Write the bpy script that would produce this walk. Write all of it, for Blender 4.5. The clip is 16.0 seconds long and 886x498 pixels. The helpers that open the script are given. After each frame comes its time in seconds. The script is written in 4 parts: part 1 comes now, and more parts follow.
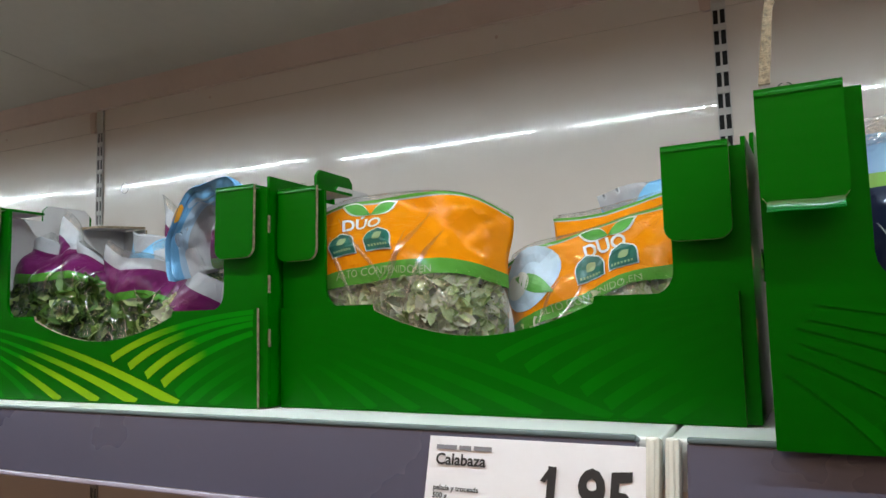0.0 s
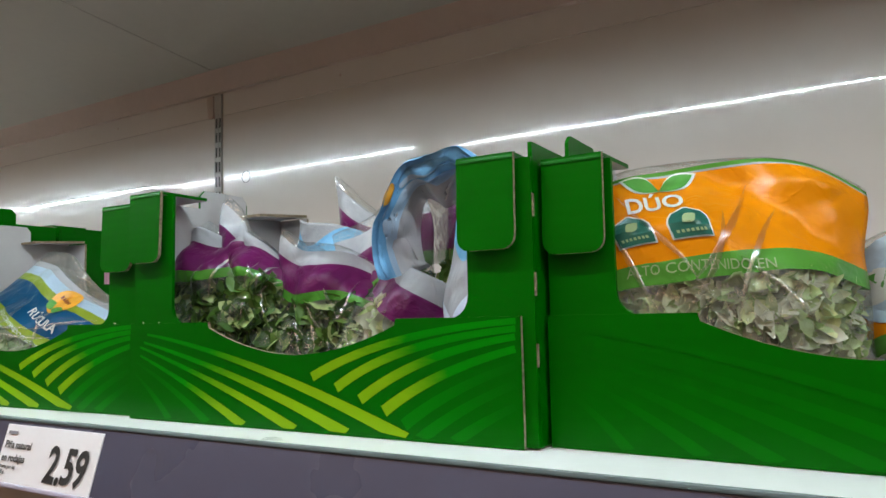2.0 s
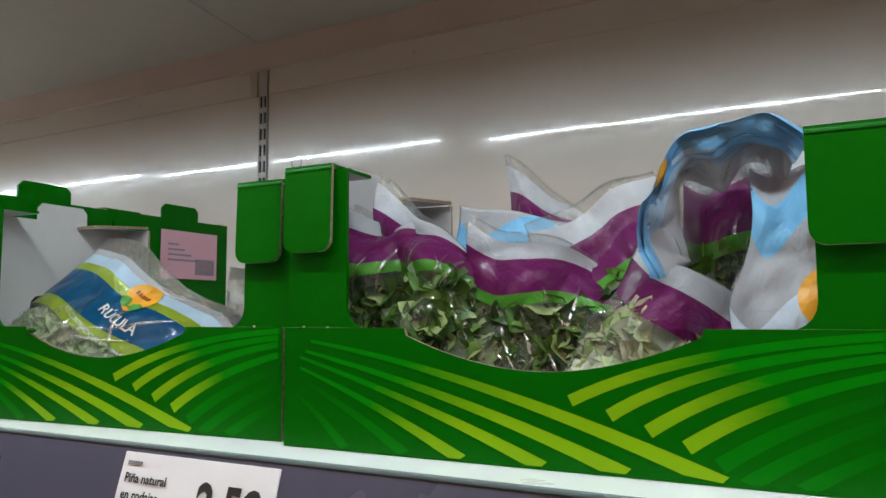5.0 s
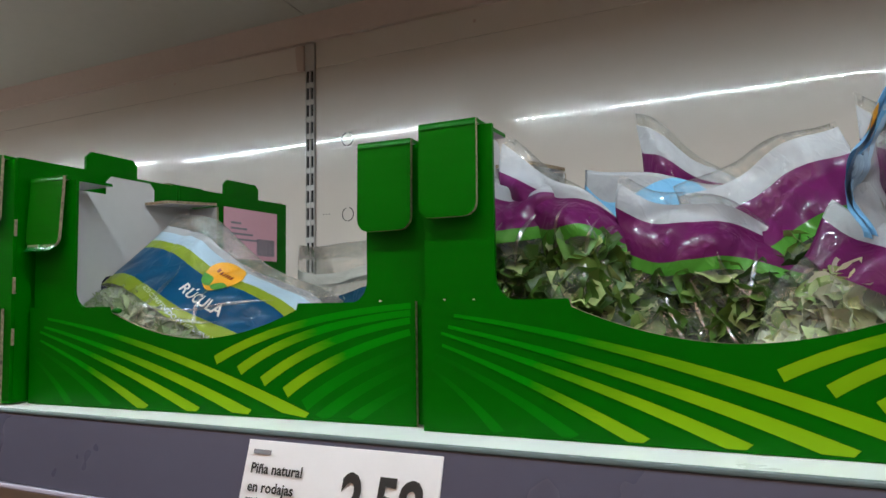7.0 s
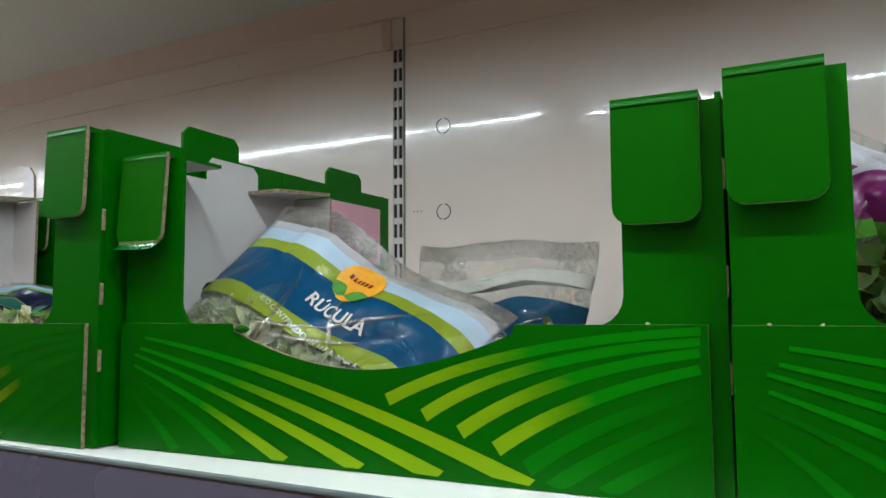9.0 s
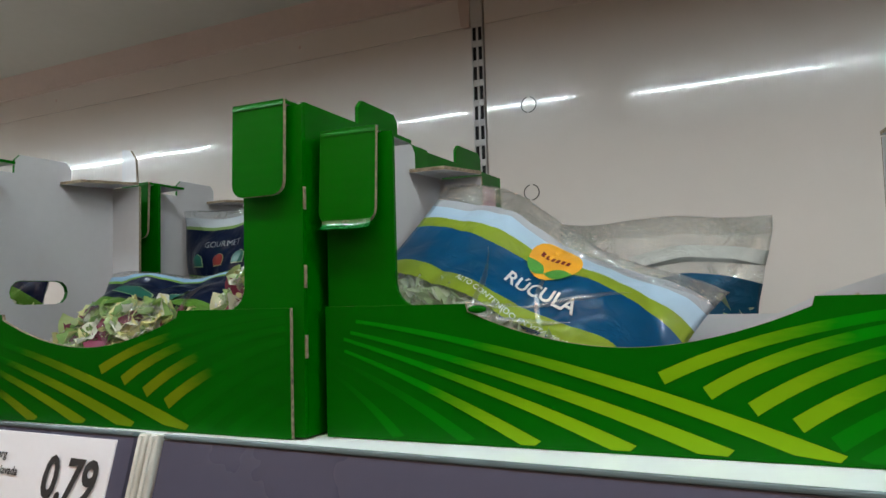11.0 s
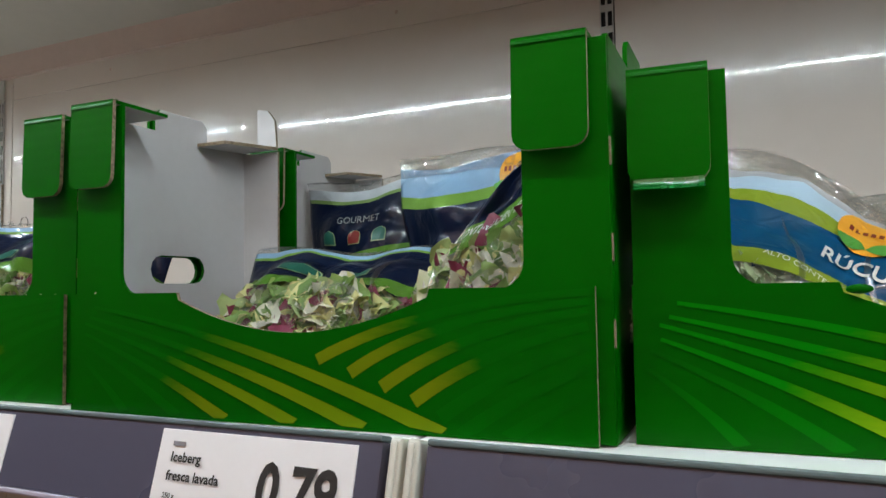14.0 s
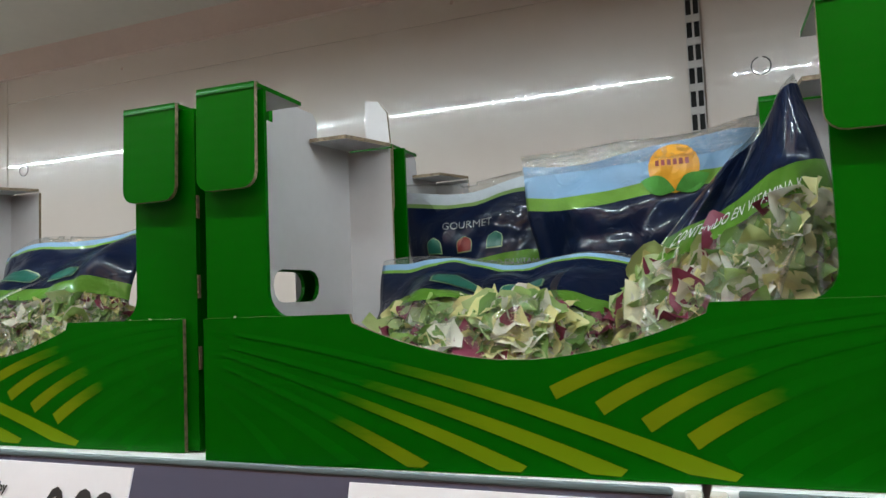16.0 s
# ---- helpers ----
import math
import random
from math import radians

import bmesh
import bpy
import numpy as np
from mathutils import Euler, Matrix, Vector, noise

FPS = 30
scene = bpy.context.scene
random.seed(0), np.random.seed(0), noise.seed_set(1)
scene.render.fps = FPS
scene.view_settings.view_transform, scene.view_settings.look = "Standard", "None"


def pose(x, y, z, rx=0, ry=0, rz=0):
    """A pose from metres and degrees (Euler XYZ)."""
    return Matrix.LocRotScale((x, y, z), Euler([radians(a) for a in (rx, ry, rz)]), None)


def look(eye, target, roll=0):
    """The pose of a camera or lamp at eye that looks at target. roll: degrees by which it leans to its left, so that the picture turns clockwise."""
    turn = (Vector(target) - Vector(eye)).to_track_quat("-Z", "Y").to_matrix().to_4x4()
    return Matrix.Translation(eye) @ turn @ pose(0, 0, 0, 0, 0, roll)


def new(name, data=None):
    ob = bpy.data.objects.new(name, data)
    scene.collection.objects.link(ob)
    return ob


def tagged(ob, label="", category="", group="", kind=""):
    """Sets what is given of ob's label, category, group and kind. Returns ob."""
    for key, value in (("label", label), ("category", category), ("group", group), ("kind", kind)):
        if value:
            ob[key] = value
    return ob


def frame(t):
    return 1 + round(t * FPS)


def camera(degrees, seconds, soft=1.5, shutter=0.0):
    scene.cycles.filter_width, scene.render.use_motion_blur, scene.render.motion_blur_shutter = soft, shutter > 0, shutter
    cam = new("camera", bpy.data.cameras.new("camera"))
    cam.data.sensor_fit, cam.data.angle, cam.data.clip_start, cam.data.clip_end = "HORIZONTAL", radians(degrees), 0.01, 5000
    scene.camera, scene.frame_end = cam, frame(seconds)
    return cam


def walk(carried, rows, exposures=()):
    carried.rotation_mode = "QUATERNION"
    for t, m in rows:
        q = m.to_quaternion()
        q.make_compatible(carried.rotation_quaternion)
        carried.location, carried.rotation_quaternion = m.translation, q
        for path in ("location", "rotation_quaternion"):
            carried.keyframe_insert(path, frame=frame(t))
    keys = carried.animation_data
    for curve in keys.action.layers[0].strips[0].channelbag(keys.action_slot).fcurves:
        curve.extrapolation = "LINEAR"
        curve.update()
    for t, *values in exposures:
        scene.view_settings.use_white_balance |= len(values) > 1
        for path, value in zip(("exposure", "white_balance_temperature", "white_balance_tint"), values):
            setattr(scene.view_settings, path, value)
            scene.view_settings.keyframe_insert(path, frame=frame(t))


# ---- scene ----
cam = camera(63.0, 16.0)
PATH = [
    (0, (0.078, -0.428, 1.475), (-0.808, 1.355, 1.665), -1.5),
    (0.5, (0.036, -0.432, 1.47), (-0.907, 1.324, 1.64), -0.6),
    (1, (-0.018, -0.418, 1.471), (-0.965, 1.333, 1.665), -0.9),
    (1.5, (-0.073, -0.393, 1.477), (-1.047, 1.344, 1.661), -2.3),
    (2, (-0.141, -0.37, 1.49), (-1.174, 1.333, 1.669), -1.3),
    (2.5, (-0.19, -0.349, 1.491), (-1.214, 1.358, 1.69), -1.0),
    (3, (-0.231, -0.343, 1.492), (-1.232, 1.378, 1.686), -0.3),
    (3.5, (-0.261, -0.347, 1.497), (-1.243, 1.383, 1.7), -0.7),
    (4, (-0.307, -0.358, 1.501), (-1.283, 1.375, 1.713), -1.0),
    (4.2, (-0.326, -0.359, 1.5), (-1.28, 1.387, 1.704), -0.9),
    (6.3, (-0.445, -0.394, 1.49), (-1.331, 1.393, 1.638), 0.1),
    (6.5, (-0.457, -0.386, 1.488), (-1.325, 1.41, 1.625), 0.1),
    (7, (-0.499, -0.373, 1.485), (-1.409, 1.402, 1.638), -0.9),
    (7.5, (-0.547, -0.349, 1.486), (-1.467, 1.419, 1.655), -1.5),
    (8, (-0.601, -0.323, 1.495), (-1.51, 1.451, 1.654), -1.1),
    (8.5, (-0.643, -0.308, 1.5), (-1.568, 1.457, 1.674), -0.9),
    (9, (-0.691, -0.302, 1.496), (-1.634, 1.454, 1.661), -0.4),
    (9.2, (-0.708, -0.304, 1.493), (-1.662, 1.449, 1.63), 0.3),
    (11.3, (-0.866, -0.368, 1.492), (-1.74, 1.426, 1.623), -1.6),
    (11.5, (-0.878, -0.375, 1.491), (-1.75, 1.42, 1.624), -1.4),
    (12, (-0.907, -0.393, 1.487), (-1.774, 1.404, 1.623), -1.0),
    (12.5, (-0.932, -0.393, 1.484), (-1.749, 1.429, 1.597), -2.1),
    (13, (-0.957, -0.392, 1.484), (-1.733, 1.448, 1.588), -1.4),
    (13.5, (-1.007, -0.376, 1.483), (-1.8, 1.457, 1.58), -0.6),
    (14, (-1.058, -0.359, 1.487), (-1.9, 1.452, 1.598), -0.9),
    (14.5, (-1.115, -0.338, 1.495), (-1.963, 1.468, 1.63), -0.9),
    (15, (-1.157, -0.331, 1.49), (-2.005, 1.475, 1.627), -0.5),
    (15.5, (-1.194, -0.333, 1.492), (-1.992, 1.497, 1.618), -1.1),
    (16, (-1.233, -0.345, 1.495), (-1.969, 1.51, 1.627), -2.3),
]
walk(cam, [(t, look(eye, target, roll)) for t, eye, target, roll in PATH],
     [(0, 0.06), (3, -0.08), (7, -0.15), (9, -0.06), (11.5, -0.2), (12.5, -0.18), (14.5, -0.14), (16, -0.02)])


# ---- world and light ----
world = bpy.data.worlds.new("store_dark")
world.use_nodes = True
world.node_tree.nodes["Background"].inputs[0].default_value = (1.0, 0.86, 0.72, 1)
world.node_tree.nodes["Background"].inputs[1].default_value = 0.03
scene.world = world
LED_POWER = 470.0       # emission of the cool white diodes under the hood
STORE_POWER = 2.65        # emission of the warm ceiling lights added out of view in the store


# ---- materials ----
def nodes_of(m):
    m.use_nodes = True
    return m.node_tree.nodes, m.node_tree.links


def paint(name, base, rough=0.5, metal=0.0, vary=0.12, scale=6.0, fine=90.0, bump=0.05, spec=0.5, coat=0.0, coat_rough=0.12):
    """A surface with stains at a large scale and grain at a small one."""
    m = bpy.data.materials.new(name)
    n, l = nodes_of(m)
    b = n["Principled BSDF"]
    co = n.new("ShaderNodeTexCoord")
    big, small = n.new("ShaderNodeTexNoise"), n.new("ShaderNodeTexNoise")
    big.inputs["Scale"].default_value, small.inputs["Scale"].default_value = scale, fine
    big.inputs["Detail"].default_value = 5
    l.new(co.outputs["Object"], big.inputs["Vector"]), l.new(co.outputs["Object"], small.inputs["Vector"])
    add = n.new("ShaderNodeMath")
    add.operation = "MULTIPLY_ADD"
    l.new(small.outputs["Fac"], add.inputs[0])
    add.inputs[1].default_value = 0.35
    l.new(big.outputs["Fac"], add.inputs[2])
    ramp = n.new("ShaderNodeValToRGB")
    ramp.color_ramp.elements[0].position, ramp.color_ramp.elements[1].position = 0.35, 1.0
    ramp.color_ramp.elements[0].color = (*[c * (1 - vary) for c in base], 1)
    ramp.color_ramp.elements[1].color = (*[min(1, c * (1 + vary)) for c in base], 1)
    l.new(add.outputs[0], ramp.inputs[0])
    l.new(ramp.outputs[0], b.inputs["Base Color"])
    rr = n.new("ShaderNodeMapRange")
    rr.inputs["To Min"].default_value, rr.inputs["To Max"].default_value = max(0, rough - 0.08), min(1, rough + 0.08)
    l.new(big.outputs["Fac"], rr.inputs["Value"])
    l.new(rr.outputs[0], b.inputs["Roughness"])
    b.inputs["Metallic"].default_value = metal
    b.inputs["Specular IOR Level"].default_value = spec
    b.inputs["Coat Weight"].default_value = coat
    b.inputs["Coat Roughness"].default_value = coat_rough
    if bump:
        bu = n.new("ShaderNodeBump")
        bu.inputs["Strength"].default_value, bu.inputs["Distance"].default_value = bump, 0.002
        l.new(add.outputs[0], bu.inputs["Height"])
        l.new(bu.outputs[0], b.inputs["Normal"])
    return m


def glow(name, colour, strength):
    m = bpy.data.materials.new(name)
    n, l = nodes_of(m)
    n.remove(n["Principled BSDF"])
    e = n.new("ShaderNodeEmission")
    e.inputs[0].default_value, e.inputs[1].default_value = (*colour, 1), strength
    l.new(e.outputs[0], n["Material Output"].inputs[0])
    return m


def cardboard_green():
    """Glossy green print on corrugated board: faint flutes under the ink."""
    m = paint("green_print", (0.0, 0.095, 0.0001), 0.33, vary=0.1, scale=5, fine=60, bump=0.03, spec=0.1)
    n, l = nodes_of(m)
    co, w, bu = n.new("ShaderNodeTexCoord"), n.new("ShaderNodeTexWave"), n.new("ShaderNodeBump")
    w.bands_direction = "Z"
    w.inputs["Scale"].default_value, w.inputs["Distortion"].default_value = 38, 1.5
    l.new(co.outputs["Object"], w.inputs["Vector"])
    bu.inputs["Strength"].default_value, bu.inputs["Distance"].default_value = 0.022, 0.002
    l.new(w.outputs["Fac"], bu.inputs["Height"])
    l.new(bu.outputs[0], n["Principled BSDF"].inputs["Normal"])
    return m


def stripe_print(name, tip, tail, start=0.12, full=0.5):
    """Ink that runs from one green into another along the stripe."""
    m = bpy.data.materials.new(name)
    n, l = nodes_of(m)
    uv, sx, ramp, no, ad = (n.new(k) for k in ("ShaderNodeUVMap", "ShaderNodeSeparateXYZ", "ShaderNodeValToRGB", "ShaderNodeTexNoise", "ShaderNodeMath"))
    l.new(uv.outputs[0], sx.inputs[0])
    no.inputs["Scale"].default_value = 30
    ad.operation = "MULTIPLY_ADD"
    l.new(no.outputs["Fac"], ad.inputs[0])
    ad.inputs[1].default_value = 0.12
    l.new(sx.outputs["X"], ad.inputs[2])
    l.new(ad.outputs[0], ramp.inputs[0])
    e = ramp.color_ramp.elements
    e[0].position, e[1].position = start, full
    e[0].color, e[1].color = (*tail, 1), (*tip, 1)
    b = n["Principled BSDF"]
    l.new(ramp.outputs[0], b.inputs["Base Color"])
    b.inputs["Roughness"].default_value, b.inputs["Specular IOR Level"].default_value = 0.33, 0.1
    return m


def bag_film(name, zones, wave=0.012, freq=1.0, clear=0.3):
    """Printed plastic film. zones: (upper edge from 0 to 1, colour or None where the film is clear), bottom first."""
    m = bpy.data.materials.new(name)
    n, l = nodes_of(m)
    uv, sx, si, no, ad, ad2 = (n.new(k) for k in ("ShaderNodeUVMap", "ShaderNodeSeparateXYZ", "ShaderNodeMath", "ShaderNodeTexNoise", "ShaderNodeMath", "ShaderNodeMath"))
    l.new(uv.outputs[0], sx.inputs[0])
    mu = n.new("ShaderNodeMath")
    mu.operation, mu.inputs[1].default_value = "MULTIPLY", 6.283 * freq
    l.new(sx.outputs["X"], mu.inputs[0])
    si.operation = "SINE"
    l.new(mu.outputs[0], si.inputs[0])
    ad.operation, ad.inputs[1].default_value = "MULTIPLY_ADD", wave
    l.new(si.outputs[0], ad.inputs[0]), l.new(sx.outputs["Y"], ad.inputs[2])
    colour, mask = n.new("ShaderNodeValToRGB"), n.new("ShaderNodeValToRGB")
    for r in (colour, mask):
        r.color_ramp.interpolation = "CONSTANT"
        while len(r.color_ramp.elements) > 1:
            r.color_ramp.elements.remove(r.color_ramp.elements[0])
    low = 0.0
    for k, (top, c) in enumerate(zones):
        cover = 0.74 if c is W_ else 1.0
        for r, value in ((colour, c or (0.8, 0.8, 0.8)), (mask, (cover,) * 3 if c else (0, 0, 0))):
            e = r.color_ramp.elements[0] if k == 0 else r.color_ramp.elements.new(low)
            e.position, e.color = low, (*value, 1)
        low = top
    l.new(ad.outputs[0], colour.inputs[0]), l.new(ad.outputs[0], mask.inputs[0])
    no.inputs["Scale"].default_value, no.inputs["Detail"].default_value = 7, 4
    l.new(uv.outputs[0], no.inputs["Vector"])
    tone = n.new("ShaderNodeMix")
    tone.data_type, tone.blend_type = "RGBA", "MULTIPLY"
    tone.inputs["Factor"].default_value = 0.25
    l.new(colour.outputs[0], tone.inputs["A"]), l.new(no.outputs["Fac"], tone.inputs["B"])
    bright = n.new("ShaderNodeBrightContrast")
    bright.inputs["Bright"].default_value = 0.0
    l.new(tone.outputs["Result"], bright.inputs["Color"])
    # crinkles
    vo, bu = n.new("ShaderNodeTexNoise"), n.new("ShaderNodeBump")
    vo.inputs["Scale"].default_value, vo.inputs["Detail"].default_value, vo.inputs["Distortion"].default_value = 7, 2, 0.8
    l.new(uv.outputs[0], vo.inputs["Vector"])
    bu.inputs["Strength"].default_value, bu.inputs["Distance"].default_value = 0.4, 0.016
    # sharp folds along the edges of irregular facets
    warp, fold, cap, crease = n.new("ShaderNodeVectorMath"), n.new("ShaderNodeTexVoronoi"), n.new("ShaderNodeMapRange"), n.new("ShaderNodeMath")
    warp.operation = "MULTIPLY_ADD"
    warp.inputs[1].default_value = (0.35, 0.35, 0.35)
    l.new(vo.outputs["Color"], warp.inputs[0]), l.new(uv.outputs[0], warp.inputs[2])
    fold.feature = "DISTANCE_TO_EDGE"
    fold.inputs["Scale"].default_value = 4.5
    l.new(warp.outputs[0], fold.inputs["Vector"])
    cap.interpolation_type = "SMOOTHSTEP"
    cap.inputs["From Max"].default_value, cap.inputs["To Max"].default_value = 0.11, 0.085
    l.new(fold.outputs["Distance"], cap.inputs["Value"])
    crease.operation, crease.inputs[1].default_value = "MULTIPLY_ADD", -2.6
    l.new(cap.outputs[0], crease.inputs[0]), l.new(vo.outputs["Fac"], crease.inputs[2])
    l.new(crease.outputs[0], bu.inputs["Height"])
    b = n["Principled BSDF"]
    soft = n.new("ShaderNodeBump")
    soft.inputs["Strength"].default_value, soft.inputs["Distance"].default_value = 0.17, 0.010
    l.new(crease.outputs[0], soft.inputs["Height"])
    l.new(bright.outputs[0], b.inputs["Base Color"]), l.new(soft.outputs[0], b.inputs["Normal"])
    b.inputs["Roughness"].default_value, b.inputs["Coat Weight"].default_value, b.inputs["Coat Roughness"].default_value = 0.33, 0.35, 0.03
    b.inputs["Specular IOR Level"].default_value = 0.1
    tr, gl, mix, out_mix, fr, sc = (n.new(k) for k in ("ShaderNodeBsdfTransparent", "ShaderNodeBsdfGlossy", "ShaderNodeMixShader", "ShaderNodeMixShader", "ShaderNodeFresnel", "ShaderNodeMath"))
    tr.inputs[0].default_value = (0.95, 0.96, 0.95, 1)
    gl.inputs["Roughness"].default_value = 0.03
    l.new(bu.outputs[0], gl.inputs["Normal"]), l.new(bu.outputs[0], fr.inputs["Normal"])
    fr.inputs["IOR"].default_value = 1.45
    sc.operation, sc.inputs[1].default_value, sc.inputs[2].default_value = "MULTIPLY_ADD", 0.4, clear * 0.2
    l.new(fr.outputs[0], sc.inputs[0])
    l.new(sc.outputs[0], mix.inputs[0]), l.new(tr.outputs[0], mix.inputs[1]), l.new(gl.outputs[0], mix.inputs[2])
    haze, hz, hr = n.new("ShaderNodeBsdfDiffuse"), n.new("ShaderNodeMixShader"), n.new("ShaderNodeMapRange")
    haze.inputs[0].default_value = (0.8, 0.82, 0.82, 1)
    hr.inputs["From Min"].default_value, hr.inputs["From Max"].default_value = 0.35, 0.75
    hr.inputs["To Min"].default_value, hr.inputs["To Max"].default_value = 0.0, 0.11
    l.new(no.outputs["Fac"], hr.inputs["Value"]), l.new(hr.outputs[0], hz.inputs[0])
    l.new(mix.outputs[0], hz.inputs[1]), l.new(haze.outputs[0], hz.inputs[2])
    l.new(mask.outputs[0], out_mix.inputs[0]), l.new(hz.outputs[0], out_mix.inputs[1]), l.new(b.outputs[0], out_mix.inputs[2])
    l.new(out_mix.outputs[0], n["Material Output"].inputs[0])
    return m


def leaf_mix(name, colours):
    """Salad leaves, each with a colour of its own."""
    m = bpy.data.materials.new(name)
    n, l = nodes_of(m)
    g, ramp, no, mx, co = (n.new(k) for k in ("ShaderNodeNewGeometry", "ShaderNodeValToRGB", "ShaderNodeTexNoise", "ShaderNodeMix", "ShaderNodeTexCoord"))
    ramp.color_ramp.interpolation = "CONSTANT"
    e = ramp.color_ramp.elements
    e.remove(e[0])
    for k, c in enumerate(colours):
        x = e[0] if k == 0 else e.new(k / len(colours))
        x.position, x.color = k / len(colours), (*c, 1)
    l.new(g.outputs["Random Per Island"], ramp.inputs[0])
    no.inputs["Scale"].default_value, no.inputs["Detail"].default_value = 60, 6
    l.new(co.outputs["Object"], no.inputs["Vector"])
    mx.data_type, mx.blend_type = "RGBA", "MULTIPLY"
    mx.inputs["Factor"].default_value = 0.6
    con = n.new("ShaderNodeValToRGB")
    con.color_ramp.elements[0].position, con.color_ramp.elements[1].position = 0.3, 0.62
    con.color_ramp.elements[0].color = (0.6, 0.66, 0.55, 1)
    l.new(no.outputs["Fac"], con.inputs[0])
    l.new(ramp.outputs[0], mx.inputs["A"]), l.new(con.outputs[0], mx.inputs["B"])
    b = n["Principled BSDF"]
    l.new(mx.outputs["Result"], b.inputs["Base Color"])
    b.inputs["Roughness"].default_value = 0.4
    thin, both = n.new("ShaderNodeBsdfTranslucent"), n.new("ShaderNodeMixShader")
    both.inputs[0].default_value = 0.32
    l.new(mx.outputs["Result"], thin.inputs[0])
    l.new(b.outputs[0], both.inputs[1]), l.new(thin.outputs[0], both.inputs[2])
    l.new(both.outputs[0], n["Material Output"].inputs[0])
    bu = n.new("ShaderNodeBump")
    bu.inputs["Strength"].default_value, bu.inputs["Distance"].default_value = 0.5, 0.002
    l.new(no.outputs["Fac"], bu.inputs["Height"]), l.new(bu.outputs[0], b.inputs["Normal"])
    return m


GREEN = cardboard_green()
GREEN_CURL = paint("green_print_curl", (0.0, 0.1, 0.012), 0.25, vary=0.1, scale=40, fine=200, bump=0.02, spec=0.4, coat=0.8, coat_rough=0.1)
WHITE_BOARD = paint("white_board_inside", (0.52, 0.5, 0.505), 0.7, vary=0.06, scale=8, fine=120, bump=0.06)
KRAFT = paint("cut_board_edge", (0.25, 0.19, 0.125), 0.9, vary=0.8, scale=330, fine=900, bump=0.6)
G_TAIL = (0.0005, 0.185, 0.001)
LIME = (stripe_print("lime_stripe", (0.20, 0.37, 0.004), G_TAIL, 0.36, 0.72), stripe_print("lime_stripe_fading", (0.18, 0.35, 0.004), G_TAIL, 0.5, 0.85), stripe_print("green_stripe", (0.0005, 0.145, 0.001), (0.0005, 0.1, 0.001), 0.1, 0.8))
MIDGREEN = (stripe_print("mid_green_stripe", (0.0002, 0.128, 0.0004), (0.0, 0.096, 0.0002), 0.35, 0.95),) * 3
OLIVE = (stripe_print("dull_lime_stripe", (0.15, 0.235, 0.003), (0.0004, 0.108, 0.0008), 0.42, 0.74), stripe_print("dull_stripe_fading", (0.15, 0.21, 0.003), (0.0004, 0.108, 0.0008), 0.6, 0.9), stripe_print("dull_green_stripe", (0.0004, 0.112, 0.0008), (0.0004, 0.095, 0.0008), 0.1, 0.8))
BACK_PANEL = paint("enamelled_back_panel", (0.66, 0.58, 0.53), 0.2, vary=0.03, scale=3, fine=40, bump=0.0, spec=0.5, coat=0.85, coat_rough=0.016)
HOOD = paint("hood_lining", (0.42, 0.385, 0.335), 0.45, vary=0.07, scale=4, fine=50, bump=0.02)
TRIM = paint("pinkish_trim", (0.5, 0.38, 0.33), 0.45, vary=0.08, scale=12, fine=90, bump=0.05)
SHELF = paint("white_shelf_enamel", (0.92, 0.93, 0.92), 0.3, vary=0.04, scale=9, fine=80, bump=0.02)
RAIL = paint("dark_price_rail", (0.08, 0.078, 0.122), 0.28, vary=0.05, scale=4, fine=150, bump=0.0)
RAIL_EDGE = paint("grey_rail_edge", (0.1, 0.14, 0.15), 0.35, vary=0.1, scale=30, fine=200, bump=0.02)
RAIL_LIP = paint("lilac_rail_lip", (0.42, 0.38, 0.5), 0.35, vary=0.1, scale=30, fine=200, bump=0.02)
CLIP = paint("clear_white_clip", (0.7, 0.68, 0.62), 0.25, vary=0.1, scale=40, fine=200, bump=0.05)
STEEL = paint("upright_enamel", (0.5, 0.47, 0.45), 0.35, vary=0.08, scale=30, fine=200, bump=0.03)
SLOT = paint("slot_shade", (0.008, 0.008, 0.009), 0.8, vary=0.2, bump=0.0)
CARD = paint("price_card", (0.88, 0.86, 0.9), 0.4, vary=0.03, scale=20, fine=200, bump=0.02)
INK = paint("black_ink", (0.02, 0.017, 0.018), 0.6, vary=0.3, scale=60, fine=300, bump=0.0)
GREY_INK = paint("grey_ink", (0.22, 0.21, 0.24), 0.6, vary=0.2, bump=0.0)
FIBRE = paint("pale_board_fibre", (0.42, 0.36, 0.27), 0.9, vary=0.2, bump=0.3)
MARK = paint("dark_marking", (0.06, 0.055, 0.05), 0.6, vary=0.2, bump=0.0)
PINK = paint("pink_label_paper", (0.62, 0.33, 0.40), 0.6, vary=0.06, bump=0.02)
FLOOR = paint("store_floor_tile", (0.35, 0.31, 0.27), 0.3, vary=0.15, scale=1.5, fine=30, bump=0.03)
STORE = paint("store_wall_paint", (0.5, 0.43, 0.36), 0.7, vary=0.1, scale=1.0, fine=20, bump=0.03)
LED = glow("cool_white_diode", (0.8, 0.95, 1.0), LED_POWER)
LAMP = glow("unseen_warm_lamp", (1.0, 0.69, 0.49), STORE_POWER)
WHITE_PRINT = paint("white_print", (0.66, 0.68, 0.66), 0.35, vary=0.05, bump=0.0)
ORANGE_PRINT = paint("sun_orange_print", (0.78, 0.36, 0.03), 0.35, vary=0.2, scale=40, bump=0.0)
LEAF_PRINT = paint("leaf_green_print", (0.08, 0.3, 0.05), 0.35, vary=0.3, scale=50, bump=0.0)
